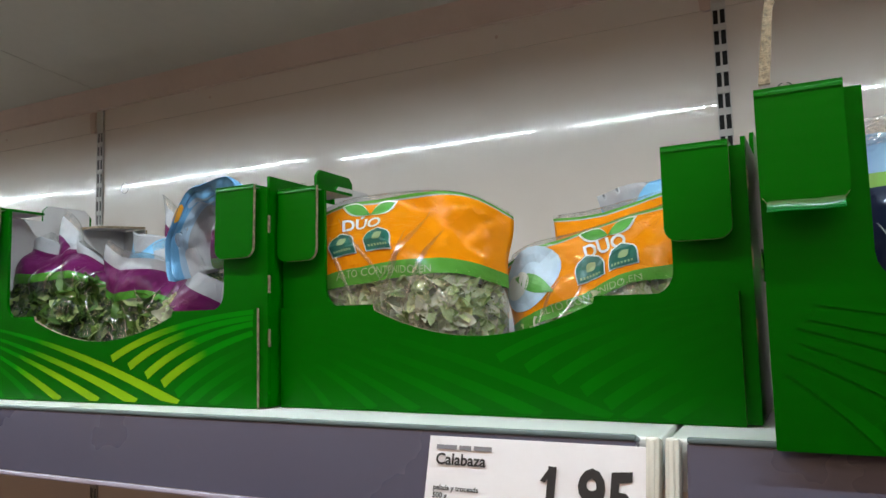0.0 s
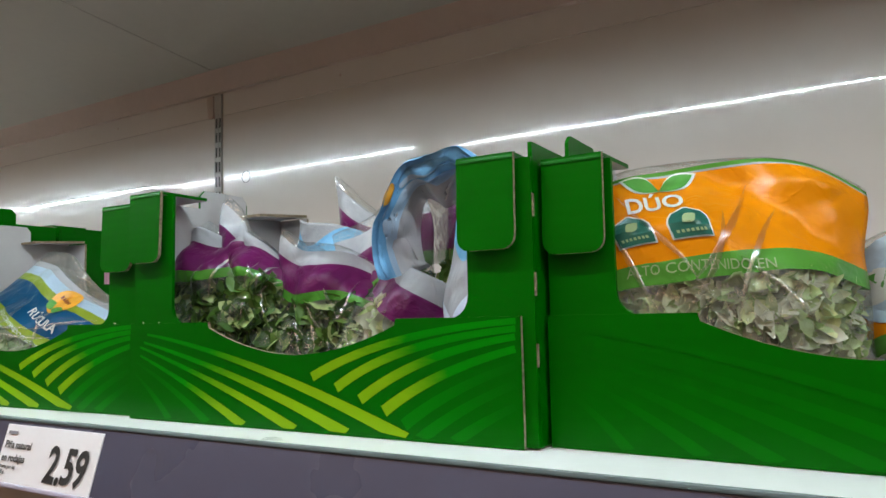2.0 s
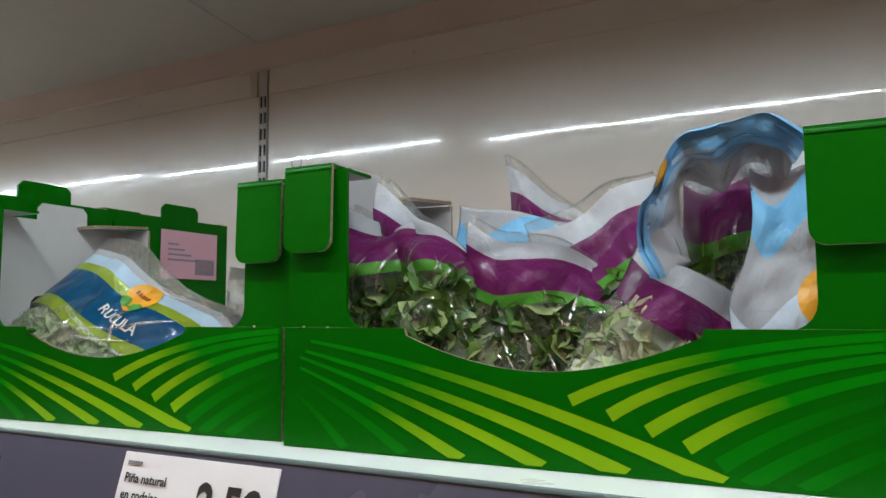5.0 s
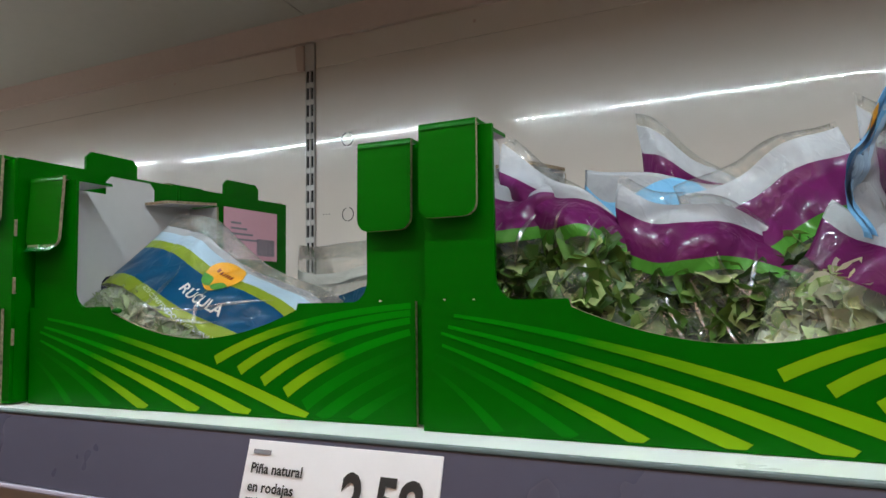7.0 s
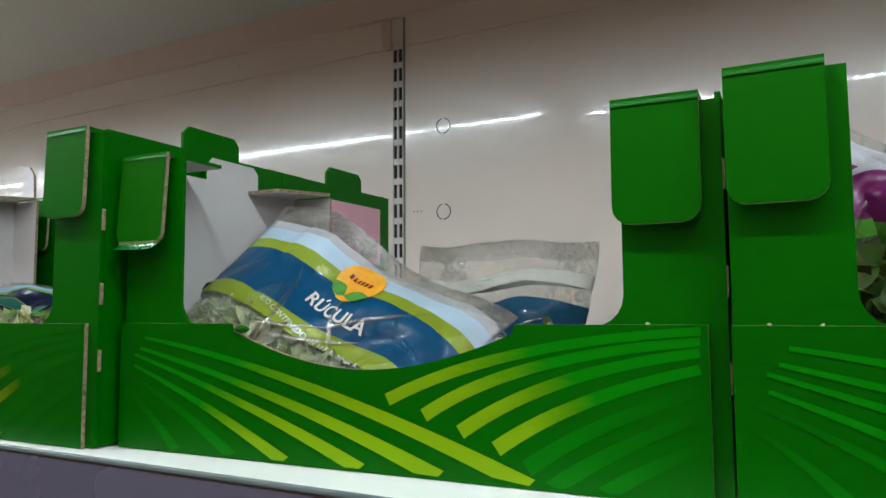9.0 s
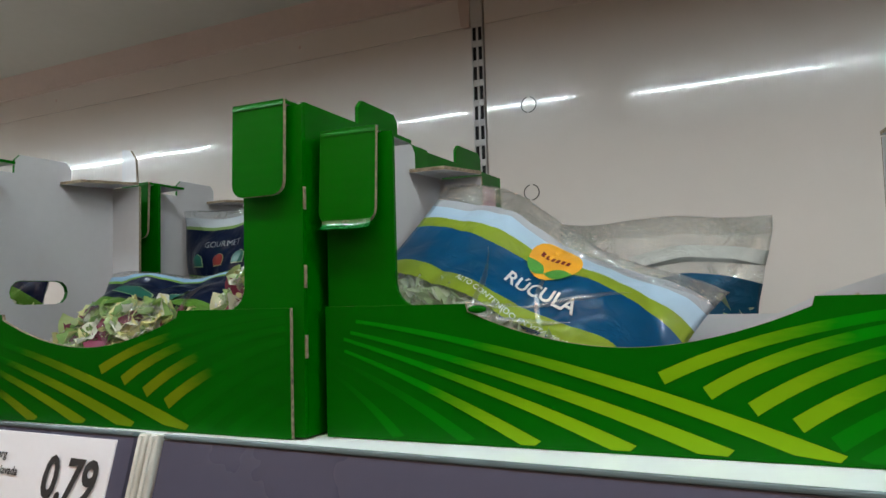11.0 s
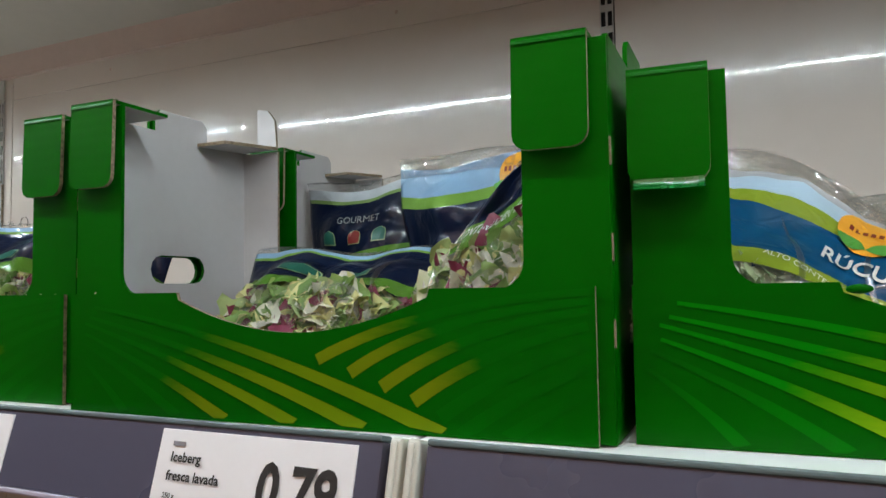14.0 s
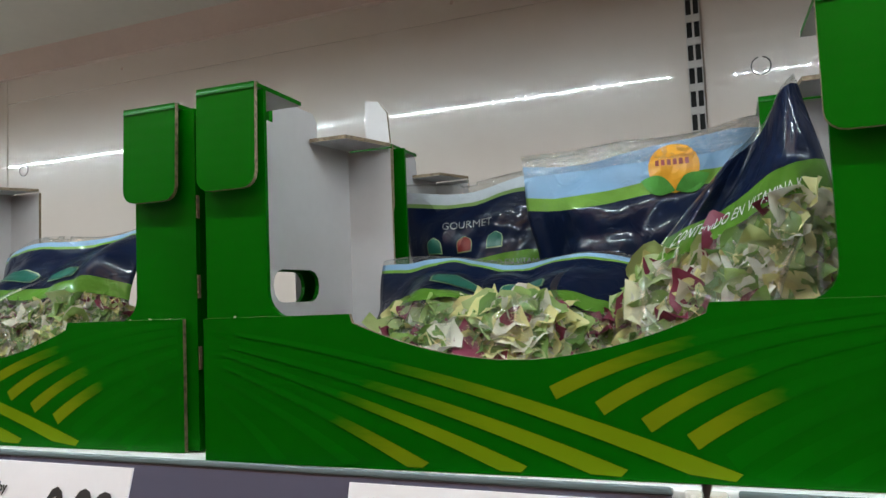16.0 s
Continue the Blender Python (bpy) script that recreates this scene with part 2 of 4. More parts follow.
TEAL_PRINT = paint("teal_badge_print", (0.012, 0.11, 0.08), 0.35, vary=0.3, scale=60, bump=0.0)
SKY_PRINT = paint("sky_blue_print", (0.42, 0.55, 0.68), 0.35, vary=0.35, scale=30, bump=0.0)
PALE_GREY = paint("grey_white_print", (0.2, 0.215, 0.23), 0.4, vary=0.1, bump=0.0)
PALE_LIME = paint("pale_lime_print", (0.27, 0.36, 0.18), 0.4, vary=0.1, bump=0.0)
RED_PRINT = paint("red_print", (0.2, 0.018, 0.015), 0.4, vary=0.2, scale=60, bump=0.0)

W_, ORANGE, GRN, PURPLE = (0.53, 0.545, 0.59), (0.8, 0.262, 0.002), (0.09, 0.3, 0.04), (0.13, 0.012, 0.09)
BLUE, SKY, LIMEC, NAVY = (0.003, 0.075, 0.18), (0.25, 0.42, 0.62), (0.26, 0.35, 0.03), (0.004, 0.010, 0.034)
FILM_DUO = bag_film("duo_film", [(0.52, None), (0.60, GRN), (0.955, ORANGE), (0.963, W_), (0.978, GRN), (1, None)], 0.015)
FILM_PURPLE = bag_film("purple_film", [(0.6, None), (0.66, (0.07, 0.26, 0.03)), (0.85, PURPLE), (0.955, W_), (1, None)], 0.02, 0.8)
FILM_PURPLE_LOW = bag_film("purple_film_low", [(0.06, PURPLE), (0.70, None), (0.90, PURPLE), (1, W_)], 0.04, 0.5)
FILM_BLUE = bag_film("blue_white_film", [(0.2, W_), (0.5, (0.62, 0.72, 0.85)), (0.75, W_), (0.93, (0.2, 0.5, 0.8)), (1, W_)], 0.07, 1.4)
FILM_ROCKET = bag_film("rocket_film", [(0.42, None), (0.50, LIMEC), (0.72, BLUE), (0.785, LIMEC), (0.86, (0.45, 0.6, 0.74)), (0.91, W_), (1, None)], 0.035)
FILM_NAVY = bag_film("navy_film", [(0.53, None), (0.61, (0.1, 0.24, 0.03)), (0.92, NAVY), (0.935, (0.18, 0.36, 0.06)), (0.968, SKY), (1, None)], 0.018)
FILM_SKY = bag_film("sky_film", [(0.2, None), (0.27, (0.1, 0.24, 0.03)), (0.76, NAVY), (0.815, (0.18, 0.36, 0.06)), (0.95, SKY), (1, None)], 0.025)
FILM_GREY = bag_film("clear_film_bag", [(0.3, (0.2, 0.3, 0.05)), (0.62, (0.012, 0.07, 0.13)), (0.72, None), (0.8, (0.5, 0.5, 0.46)), (1, None)], 0.03)
FILM_NAVY_LOW = bag_film("navy_low_film", [(0.66, None), (0.76, (0.1, 0.24, 0.03)), (0.97, NAVY), (1, None)], 0.02)
FILM_NAVY_PLAIN = bag_film("navy_plain_film", [(0.53, None), (0.60, (0.1, 0.24, 0.03)), (0.885, NAVY), (0.905, (0.2, 0.32, 0.1)), (0.96, (0.5, 0.54, 0.58)), (1, None)], 0.018)
MIX_LETTUCE = leaf_mix("shredded_lettuce", [(0.55, 0.66, 0.34), (0.8, 0.84, 0.6), (0.32, 0.46, 0.16), (0.88, 0.88, 0.76), (0.6, 0.58, 0.46), (0.85, 0.88, 0.52), (0.2, 0.22, 0.13), (0.62, 0.74, 0.40)])
MIX_GREEN = leaf_mix("lambs_lettuce", [(0.10, 0.22, 0.035), (0.17, 0.29, 0.06), (0.06, 0.13, 0.028), (0.40, 0.50, 0.19), (0.09, 0.19, 0.04), (0.03, 0.06, 0.016), (0.14, 0.25, 0.05), (0.045, 0.10, 0.024)])
MIX_ROCKET = leaf_mix("rocket_leaves", [(0.5, 0.6, 0.34), (0.64, 0.7, 0.48), (0.36, 0.46, 0.24), (0.7, 0.74, 0.56), (0.42, 0.46, 0.32)])
MIX_GOURMET = leaf_mix("mixed_salad", [(0.36, 0.52, 0.16), (0.92, 0.88, 0.45), (0.94, 0.92, 0.86), (0.92, 0.9, 0.78), (0.3, 0.48, 0.15), (0.24, 0.04, 0.08), (0.2, 0.36, 0.1), (0.84, 0.82, 0.4), (0.5, 0.62, 0.3)])


def fold_film():
    """Thin clear film bent sharply: mostly see-through, with a bright gloss."""
    m = bpy.data.materials.new("clear_film_fold")
    n, l = nodes_of(m)
    tr, gl, mx = (n.new(k) for k in ("ShaderNodeBsdfTransparent", "ShaderNodeBsdfGlossy", "ShaderNodeMixShader"))
    gl.inputs["Roughness"].default_value, mx.inputs[0].default_value = 0.22, 0.3
    l.new(tr.outputs[0], mx.inputs[1]), l.new(gl.outputs[0], mx.inputs[2]), l.new(mx.outputs[0], n["Material Output"].inputs[0])
    return m


def crimp_film():
    """Heat-sealed hem of a bag: clear film crinkled finely across its length."""
    m = bpy.data.materials.new("crimped_clear_film")
    n, l = nodes_of(m)
    uv, sc, no, bu, tr, gl, mx = (n.new(k) for k in ("ShaderNodeUVMap", "ShaderNodeMapping", "ShaderNodeTexVoronoi", "ShaderNodeBump", "ShaderNodeBsdfTransparent", "ShaderNodeBsdfGlossy", "ShaderNodeMixShader"))
    sc.inputs["Scale"].default_value = (46, 9, 1)
    no.inputs["Scale"].default_value = 1.0
    l.new(uv.outputs[0], sc.inputs["Vector"]), l.new(sc.outputs[0], no.inputs["Vector"])
    bu.inputs["Strength"].default_value, bu.inputs["Distance"].default_value = 0.8, 0.004
    l.new(no.outputs["Distance"], bu.inputs["Height"]), l.new(bu.outputs[0], gl.inputs["Normal"])
    gl.inputs["Roughness"].default_value, mx.inputs[0].default_value = 0.1, 0.3
    l.new(tr.outputs[0], mx.inputs[1]), l.new(gl.outputs[0], mx.inputs[2]), l.new(mx.outputs[0], n["Material Output"].inputs[0])
    return m


MIX_CHUNK = leaf_mix("lettuce_hearts", [(0.92, 0.9, 0.82), (0.9, 0.84, 0.42), (0.9, 0.88, 0.8), (0.28, 0.05, 0.1), (0.86, 0.86, 0.6), (0.5, 0.6, 0.25)])
FILM_FOLD, FILM_CRIMP = fold_film(), crimp_film()


# ---- building helpers ----
from mathutils.geometry import tessellate_polygon


def mesh_of(name, bm, *mats):
    me = bpy.data.meshes.new(name)
    bm.to_mesh(me)
    bm.free()
    for m in mats:
        me.materials.append(m)
    return me


def thing(name, label, category, m=None, group="", kind=""):
    ob = new(name)
    ob.empty_display_size = 0.05
    ob.matrix_world = m or Matrix()
    return tagged(ob, label, category, group, kind)


def part(name, bm, mats, parent, label="", m=None):
    mats = mats if isinstance(mats, (tuple, list)) else (mats,)
    ob = new(name, mesh_of(name, bm, *mats))
    ob.parent = parent
    if m:
        ob.matrix_local = m
    if label:
        ob["label"] = label
    return ob


def structure(name, bm, mats, label=""):
    mats = mats if isinstance(mats, (tuple, list)) else (mats,)
    return tagged(new(name, mesh_of(name, bm, *mats)), label, name.split("_")[0], "", "structure")


def block(bm, x0, x1, y0, y1, z0, z1, bevel=0.0, mat=0):
    v = [bm.verts.new((x, y, z)) for x in (x0, x1) for y in (y0, y1) for z in (z0, z1)]
    fs = [bm.faces.new([v[i] for i in q]) for q in ((0, 1, 3, 2), (4, 6, 7, 5), (0, 4, 5, 1), (2, 3, 7, 6), (0, 2, 6, 4), (1, 5, 7, 3))]
    for f in fs:
        f.material_index = mat
    if bevel:
        es = {e for f in fs for e in f.edges}
        bmesh.ops.bevel(bm, geom=list(es), offset=bevel, segments=2, affect="EDGES", profile=0.5)
    return bm


def sheet(bm, outline, thick, front=0, back=1, edge=2, turn=None):
    """A board cut to an outline in x and z, its printed face at y = 0 and its back at y = thick."""
    a = [bm.verts.new((x, 0, z)) for x, z in outline]
    b = [bm.verts.new((x, thick, z)) for x, z in outline]
    for i, j, k in tessellate_polygon([[Vector((x, z, 0)) for x, z in outline]]):
        n = (Vector(outline[j]) - Vector(outline[i])).cross(Vector(outline[k]) - Vector(outline[i]))
        if abs(n) < 1e-12:
            continue
        if n < 0:
            j, k = k, j
        bm.faces.new((a[i], a[j], a[k])).material_index = front
        bm.faces.new((b[i], b[k], b[j])).material_index = back
    for i in range(len(a)):
        j = (i + 1) % len(a)
        h = bm.faces.new((a[j], a[i], b[i], b[j]))
        h.material_index = edge
    if turn:
        bmesh.ops.transform(bm, matrix=turn, verts=a + b)
    return bm


def arc(cx, cz, r, a0, a1, n=6):
    return [(cx + r * math.cos(radians(a0 + (a1 - a0) * k / n)), cz + r * math.sin(radians(a0 + (a1 - a0) * k / n))) for k in range(n + 1)]


def letters(body, size, align="LEFT", bold=0.0):
    """Flat lettering as plain data: points and faces in the plane."""
    cu = bpy.data.curves.new("lettering", "FONT")
    cu.body, cu.size, cu.align_x, cu.resolution_u, cu.offset = body, size, align, 3, bold
    ob = bpy.data.objects.new("lettering", cu)
    scene.collection.objects.link(ob)
    bpy.context.view_layer.update()
    me = bpy.data.meshes.new_from_object(ob.evaluated_get(bpy.context.evaluated_depsgraph_get()))
    pts, fs = [(v.co.x, v.co.y) for v in me.vertices], [tuple(p.vertices) for p in me.polygons]
    bpy.data.objects.remove(ob)
    bpy.data.meshes.remove(me)
    bpy.data.curves.remove(cu)
    return pts, fs


# ---- the chiller: floor, walls, hood, shelf ----
X0, X1 = -3.78, 2.52           # ends of the run of shelving
WALL_Y, HOOD_Z = 0.618, 1.978
JOINTS = (-3.75, -2.5, -1.25, 0.0, 1.25)

bm = bmesh.new()
block(bm, -8, 7, -5, 1.2, -0.1, 0)
structure("floor", bm, FLOOR, "beige tiled store floor")
bm = bmesh.new()
block(bm, -8, 7, -5, 1.2, 3.4, 3.5)
structure("ceiling", bm, STORE, "plain store ceiling")
# unseen walls, added to close the room; the south one bounces warm light
for nm, b6 in (("wall_north", (-8, 7, 1.1, 1.2, 0, 3.4)), ("wall_south", (-8, 7, -5.1, -5, 0, 3.4)),
               ("wall_west", (-8.1, -8, -5, 1.2, 0, 3.4)), ("wall_east", (7, 7.1, -5, 1.2, 0, 3.4))):
    bm = bmesh.new()
    block(bm, *b6)
    structure(nm, bm, STORE, "warm painted store wall")

# back panels, one to a bay, with a hairline joint between them
for k, x in enumerate((-5.0,) + JOINTS):
    bm = bmesh.new()
    block(bm, x + 0.0015, min(x + 1.25, 2.5) - 0.0015, WALL_Y, WALL_Y + 0.02, 0.25, 1.955)
    structure("wall_panel_%d" % (k + 1), bm, BACK_PANEL, "glossy off-white enamelled back panel")
    bm = bmesh.new()
    # upper sheet that overlaps the panel under the hood
    block(bm, x + 0.004, min(x + 1.25, 2.5) - 0.022, WALL_Y - 0.0025, WALL_Y - 0.0005, 1.895, 1.955)
    structure("trim_sheet_%d" % (k + 1), bm, BACK_PANEL, "off-white cover sheet under the hood")

bm = bmesh.new()
vs = []
for x in (X0, X1):
    vs.append([bm.verts.new((x, y, z)) for y, z in ((WALL_Y - 0.001, 1.941), (WALL_Y - 0.012, 1.941), (WALL_Y - 0.030, HOOD_Z + 0.003), (WALL_Y - 0.001, HOOD_Z + 0.003))])
for i in range(4):
    bm.faces.new((vs[0][i], vs[1][i], vs[1][(i + 1) % 4], vs[0][(i + 1) % 4]))
bm.faces.new(vs[0]), bm.faces.new(vs[1][::-1])
structure("trim_cove", bm, TRIM, "pinkish cove trim between panel and hood")

# sloping hood lining, one sheet to a bay
for k, x in enumerate((-5.0,) + JOINTS):
    bm = bmesh.new()
    xa, xb = x + 0.001, x + 1.249
    lo = [bm.verts.new(p) for p in ((xa, WALL_Y - 0.0, HOOD_Z), (xb, WALL_Y - 0.0, HOOD_Z), (xb, -0.26, HOOD_Z + 0.085), (xa, -0.26, HOOD_Z + 0.085))]
    hi = [bm.verts.new(v.co + Vector((0, 0, 0.02))) for v in lo]
    bm.faces.new(lo[::-1]), bm.faces.new(hi)
    for i in range(4):
        bm.faces.new((lo[i], lo[(i + 1) % 4], hi[(i + 1) % 4], hi[i]))
    structure("hood_lining_%d" % (k + 1), bm, HOOD, "cream sheet lining of the hood")
bm = bmesh.new()
block(bm, X0, X1, -0.30, -0.262, 2.02, 2.3, 0.004)
block(bm, X0, X1, -0.262, WALL_Y, 2.26, 2.30)
structure("hood_fascia", bm, STORE, "plain front of the chiller hood")
bm = bmesh.new()
block(bm, X0, X1, -0.30, WALL_Y, 0.0, 0.30)
structure("chiller_base", bm, RAIL, "dark lower deck of the chiller")
bm = bmesh.new()
block(bm, X0 - 0.05, X0, -0.3, WALL_Y + 0.02, 0.0, 2.3)
block(bm, X1, X1 + 0.05, -0.3, WALL_Y + 0.02, 0.0, 2.3)
structure("chiller_ends", bm, STORE, "plain end walls of the chiller")

# strips of diodes under the front of the hood
for xa, za in ((-3.709, 2.012), (-2.456, 1.998), (-1.203, 1.982), (0.05, 1.972)):
    strip = thing("led_strip", "strip of cool white diodes under the hood", "light", pose(xa, -0.214, za), "diode strips")
    bm = bmesh.new()
    block(bm, -0.02, 1.125, -0.006, 0.012, 0.0045, 0.012)
    part("channel", bm, RAIL_EDGE, strip)
    for a in (0.0, 1.085):
        bm = bmesh.new()
        block(bm, a, a + 0.02, -0.004, 0.004, 0.012, 0.072)
        part("hanger", bm, STEEL, strip)
    # unseen lip, added to cut the light off the upper wall and the hood
    bm = bmesh.new()
    block(bm, -0.02, 1.125, 0.021, 0.0225, -0.0027, 0.012)
    block(bm, -0.02, 1.125, 0.012, 0.021, 0.0085, 0.012)
    part("lip", bm, STEEL, strip)
    bm = bmesh.new()
    for k in range(51):
        x = 0.006 + k * 0.0221
        v = [bm.verts.new((x + 0.0043 * math.cos(a * 0.7854), 0.003 + 0.0043 * math.sin(a * 0.7854), 0.0)) for a in range(8)]
        bm.faces.new(v[::-1])
        u = [bm.verts.new(p.co + Vector((0, 0, 0.0042))) for p in v]
        for i in range(8):
            bm.faces.new((v[i], v[(i + 1) % 8], u[(i + 1) % 8], u[i]))
    tagged(part("diode_row", bm, LED, strip, "cool white diodes"), kind="stuff")

# store ceiling lights, out of view: added, placed and sized for warm fill
for x in (-5.4, -3.0, -0.6, 1.8, 4.2):
    for y in (-4.3, -3.2, -2.0):
        lamp = thing("unseen_ceiling_light", "long warm white ceiling light added out of view in the store", "light", pose(x, y, 3.34), "store lights")
        bm = bmesh.new()
        block(bm, -0.9, 0.9, -0.32, 0.32, 0.012, 0.06)
        part("housing", bm, STEEL, lamp)
        bm = bmesh.new()
        block(bm, -0.87, 0.87, -0.29, 0.29, 0.0, 0.012)
        part("diffuser", bm, LAMP, lamp)

# slotted uprights
for x in (-2.552, -1.2787, -0.0227):
    up = thing("shelf_upright", "slotted grey steel upright on the back panel", "upright", pose(x + 0.0105, WALL_Y, 0), "uprights")
    bm = bmesh.new()
    y = -0.0042
    for a, b in ((0.0, 0.0012), (0.0077, 0.0103), (0.0168, 0.018)):
        block(bm, a, b, y, -0.001, 0.3, 1.938)
    for k in range(54):
        zz = 1.9015 - k * 0.0299
        block(bm, 0.0012, 0.0077, y + 0.0006, -0.001, zz - 0.0092, zz)
        block(bm, 0.0103, 0.0168, y + 0.0006, -0.001, zz - 0.0092, zz)
    block(bm, -0.0005, 0.0185, y - 0.0008, -0.001, 1.901, 1.94)
    part("rail", bm, STEEL, up)
    # black sheet behind the slots: the shade inside them put into colour
    bm = bmesh.new()
    block(bm, 0.001, 0.017, -0.0012, -0.0002, 0.31, 1.90)
    part("slot_shade_sheet", bm, SLOT, up, "black sheet for the shade inside the slots")
    bm = bmesh.new()
    sheet(bm, [(-0.014, 0.004), (-0.010, 0), (0, 0), (0, 0.045), (-0.016, 0.045), (-0.018, 0.04)], 0.006, 0, 0, 0, pose(-0.0006, -0.009, 1.892))
    part("bracket", bm, TRIM, up)
    # punched rings in the panel beside the upright
    for z in (1.764, 1.637):
        mark = thing("knockout_ring", "dark punched ring in the back panel", "ring", pose(x + 0.0955, WALL_Y - 0.0008, z), "knockouts")
        bm = bmesh.new()
        n = 28
        ri = [bm.verts.new((r * math.cos(6.2832 * k / n), yy, r * math.sin(6.2832 * k / n))) for r, yy in ((0.0104, 0), (0.0112, -0.0008), (0.0119, 0)) for k in range(n)]
        for k in range(n):
            if k in (6, 7, 20):
                continue
            for q in (0, n):
                bm.faces.new((ri[q + k], ri[q + (k + 1) % n], ri[q + n + (k + 1) % n], ri[q + n + k]))
        part("ring", bm, MARK, mark)
    for k in range(3):
        dot = thing("panel_hole", "tiny dark hole in the back panel", "hole", pose(x + 0.046 + 0.006 * k, WALL_Y - 0.001, 1.640), "holes")
        bm = bmesh.new()
        bmesh.ops.create_circle(bm, cap_ends=True, segments=10, radius=0.0011, matrix=pose(0, 0, 0, 90))
        part("hole", bm, MARK, dot)

for x in (-2.21, -1.585, -0.945, -0.335, 0.32):
    screw = thing("panel_screw", "small dull screw head in the upper panel", "screw", pose(x, WALL_Y - 0.0028, 1.920), "panel screws")
    bm = bmesh.new()
    bmesh.ops.create_uvsphere(bm, u_segments=12, v_segments=6, radius=0.0032, matrix=Matrix.Diagonal((1, 0.35, 1, 1)))
    part("head", bm, TRIM, screw)

# shelf boards and price rails
for k, x in enumerate(JOINTS[:4] + (1.25,)):
    sh = thing("shelf_board", "white enamelled steel shelf board", "shelf", pose(x, 0, 1.40), "shelf boards")
    bm = bmesh.new()
    block(bm, 0.002, 1.248, 0.0125, 0.585, -0.028, 0.002, 0.0015)
    part("board", bm, SHELF, sh)
    for a in (0.02, 1.215):
        bm = bmesh.new()
        v = [(a, 0.58, -0.03), (a, 0.58, -0.11), (a, 0.08, -0.045), (a, 0.08, -0.03)]
        p = [bm.verts.new(c) for c in v]
        q = [bm.verts.new((c[0] + 0.004, c[1], c[2])) for c in v]
        bm.faces.new(p[::-1]), bm.faces.new(q)
        for i in range(4):
            bm.faces.new((p[i], p[(i + 1) % 4], q[(i + 1) % 4], q[i]))
        part("bracket", bm, STEEL, sh)
    rail = thing("price_rail", "dark grey plastic price rail on the shelf edge", "price rail", pose(x, 0, 1.4012, -16), "price rails")
    bm = bmesh.new()
    block(bm, 0.014, 1.236, 0.0, 0.009, -0.052, 0.0003, 0.0001)
    part("face", bm, RAIL, rail)
    bm = bmesh.new()
    block(bm, 0.014, 1.236, -0.0015, 0.011, 0.0005, 0.0042, 0.0012)
    part("top_edge", bm, RAIL_EDGE, rail, "grey-green top edge")
    bm = bmesh.new()
    block(bm, 0.014, 1.236, -0.003, 0.008, -0.0565, -0.0525, 0.0012)
    part("bottom_lip", bm, RAIL_LIP, rail, "pale lilac lower lip")
    for a in (-0.0085, 0.0022):
        clip = thing("rail_end_clip", "translucent white plastic end clip of the rail", "clip", pose(x + a, -0.002, 1.4012, -16), "end clips")
        bm = bmesh.new()
        block(bm, 0.0, 0.0075, 0.0, 0.014, -0.058, 0.004, 0.0015)
        part("body", bm, CLIP, clip)
        bm = bmesh.new()
        block(bm, 0.0022, 0.0053, -0.0022, -0.0002, -0.056, 0.002, 0.0008)
        part("rib", bm, CLIP, clip)


# ---- price cards ----
def flat_print(bm, pts, fs, m):
    vs = [bm.verts.new(m @ Vector((x, 0, z))) for x, z in pts]
    for f in fs:
        try:
            bm.faces.new([vs[i] for i in f])
        except ValueError:
            pass


def price_card(x, width, lines, price, unit=""):
    tag = thing("price_card", "white price card in the shelf rail reading " + price, "price card", pose(x, -0.0018, 1.3990, -16), "price cards")
    bm = bmesh.new()
    block(bm, 0, width, 0, 0.0012, -0.0505, 0.0, 0.0003)
    part("card", bm, CARD, tag)
    y = -0.0009
    for body, px, pz, size in lines:
        bm = bmesh.new()
        if body.startswith("#"):
            cx = px
            for w in body[1:].split("#"):
                block(bm, cx, cx + float(w), y, y + 0.0005, pz, pz + size)
                cx += float(w) + 0.002
            part("print_bar", bm, GREY_INK, tag)
        else:
            flat_print(bm, *letters(body, size, "LEFT", size * 0.025), pose(px, y, pz))
            part("lettering", bm, INK, tag)
    bm = bmesh.new()
    # brush-drawn figures, heavy and slightly slanted
    pts, fs = letters(price, 0.0405, "LEFT", 0.0011)
    x0, x1 = min(p[0] for p in pts), max(p[0] for p in pts)
    narrow = price.startswith("1")
    k = (0.051 if narrow else 0.056) / (x1 - x0)
    at = pose(width - (0.0585 if narrow else 0.0665), y, -0.0435)
    flat_print(bm, [((a - x0) * k + 0.05 * b, b + 0.0006 * math.sin(a * 200)) for a, b in pts], fs, at)
    if narrow:
        top = max(b for a, b in pts)
        flat_print(bm, [(-0.0035, top - 0.0085), (-0.0005, top - 0.0095), (0.0022, top - 0.006), (0.0026, top)], [(0, 1, 2, 3)], at)
    part("price", bm, INK, tag, "bold black brush figures")
    if unit:
        bm = bmesh.new()
        flat_print(bm, *letters(unit, 0.0055), pose(width - 0.034, y, -0.0495))
        part("lettering", bm, INK, tag)
    return tag


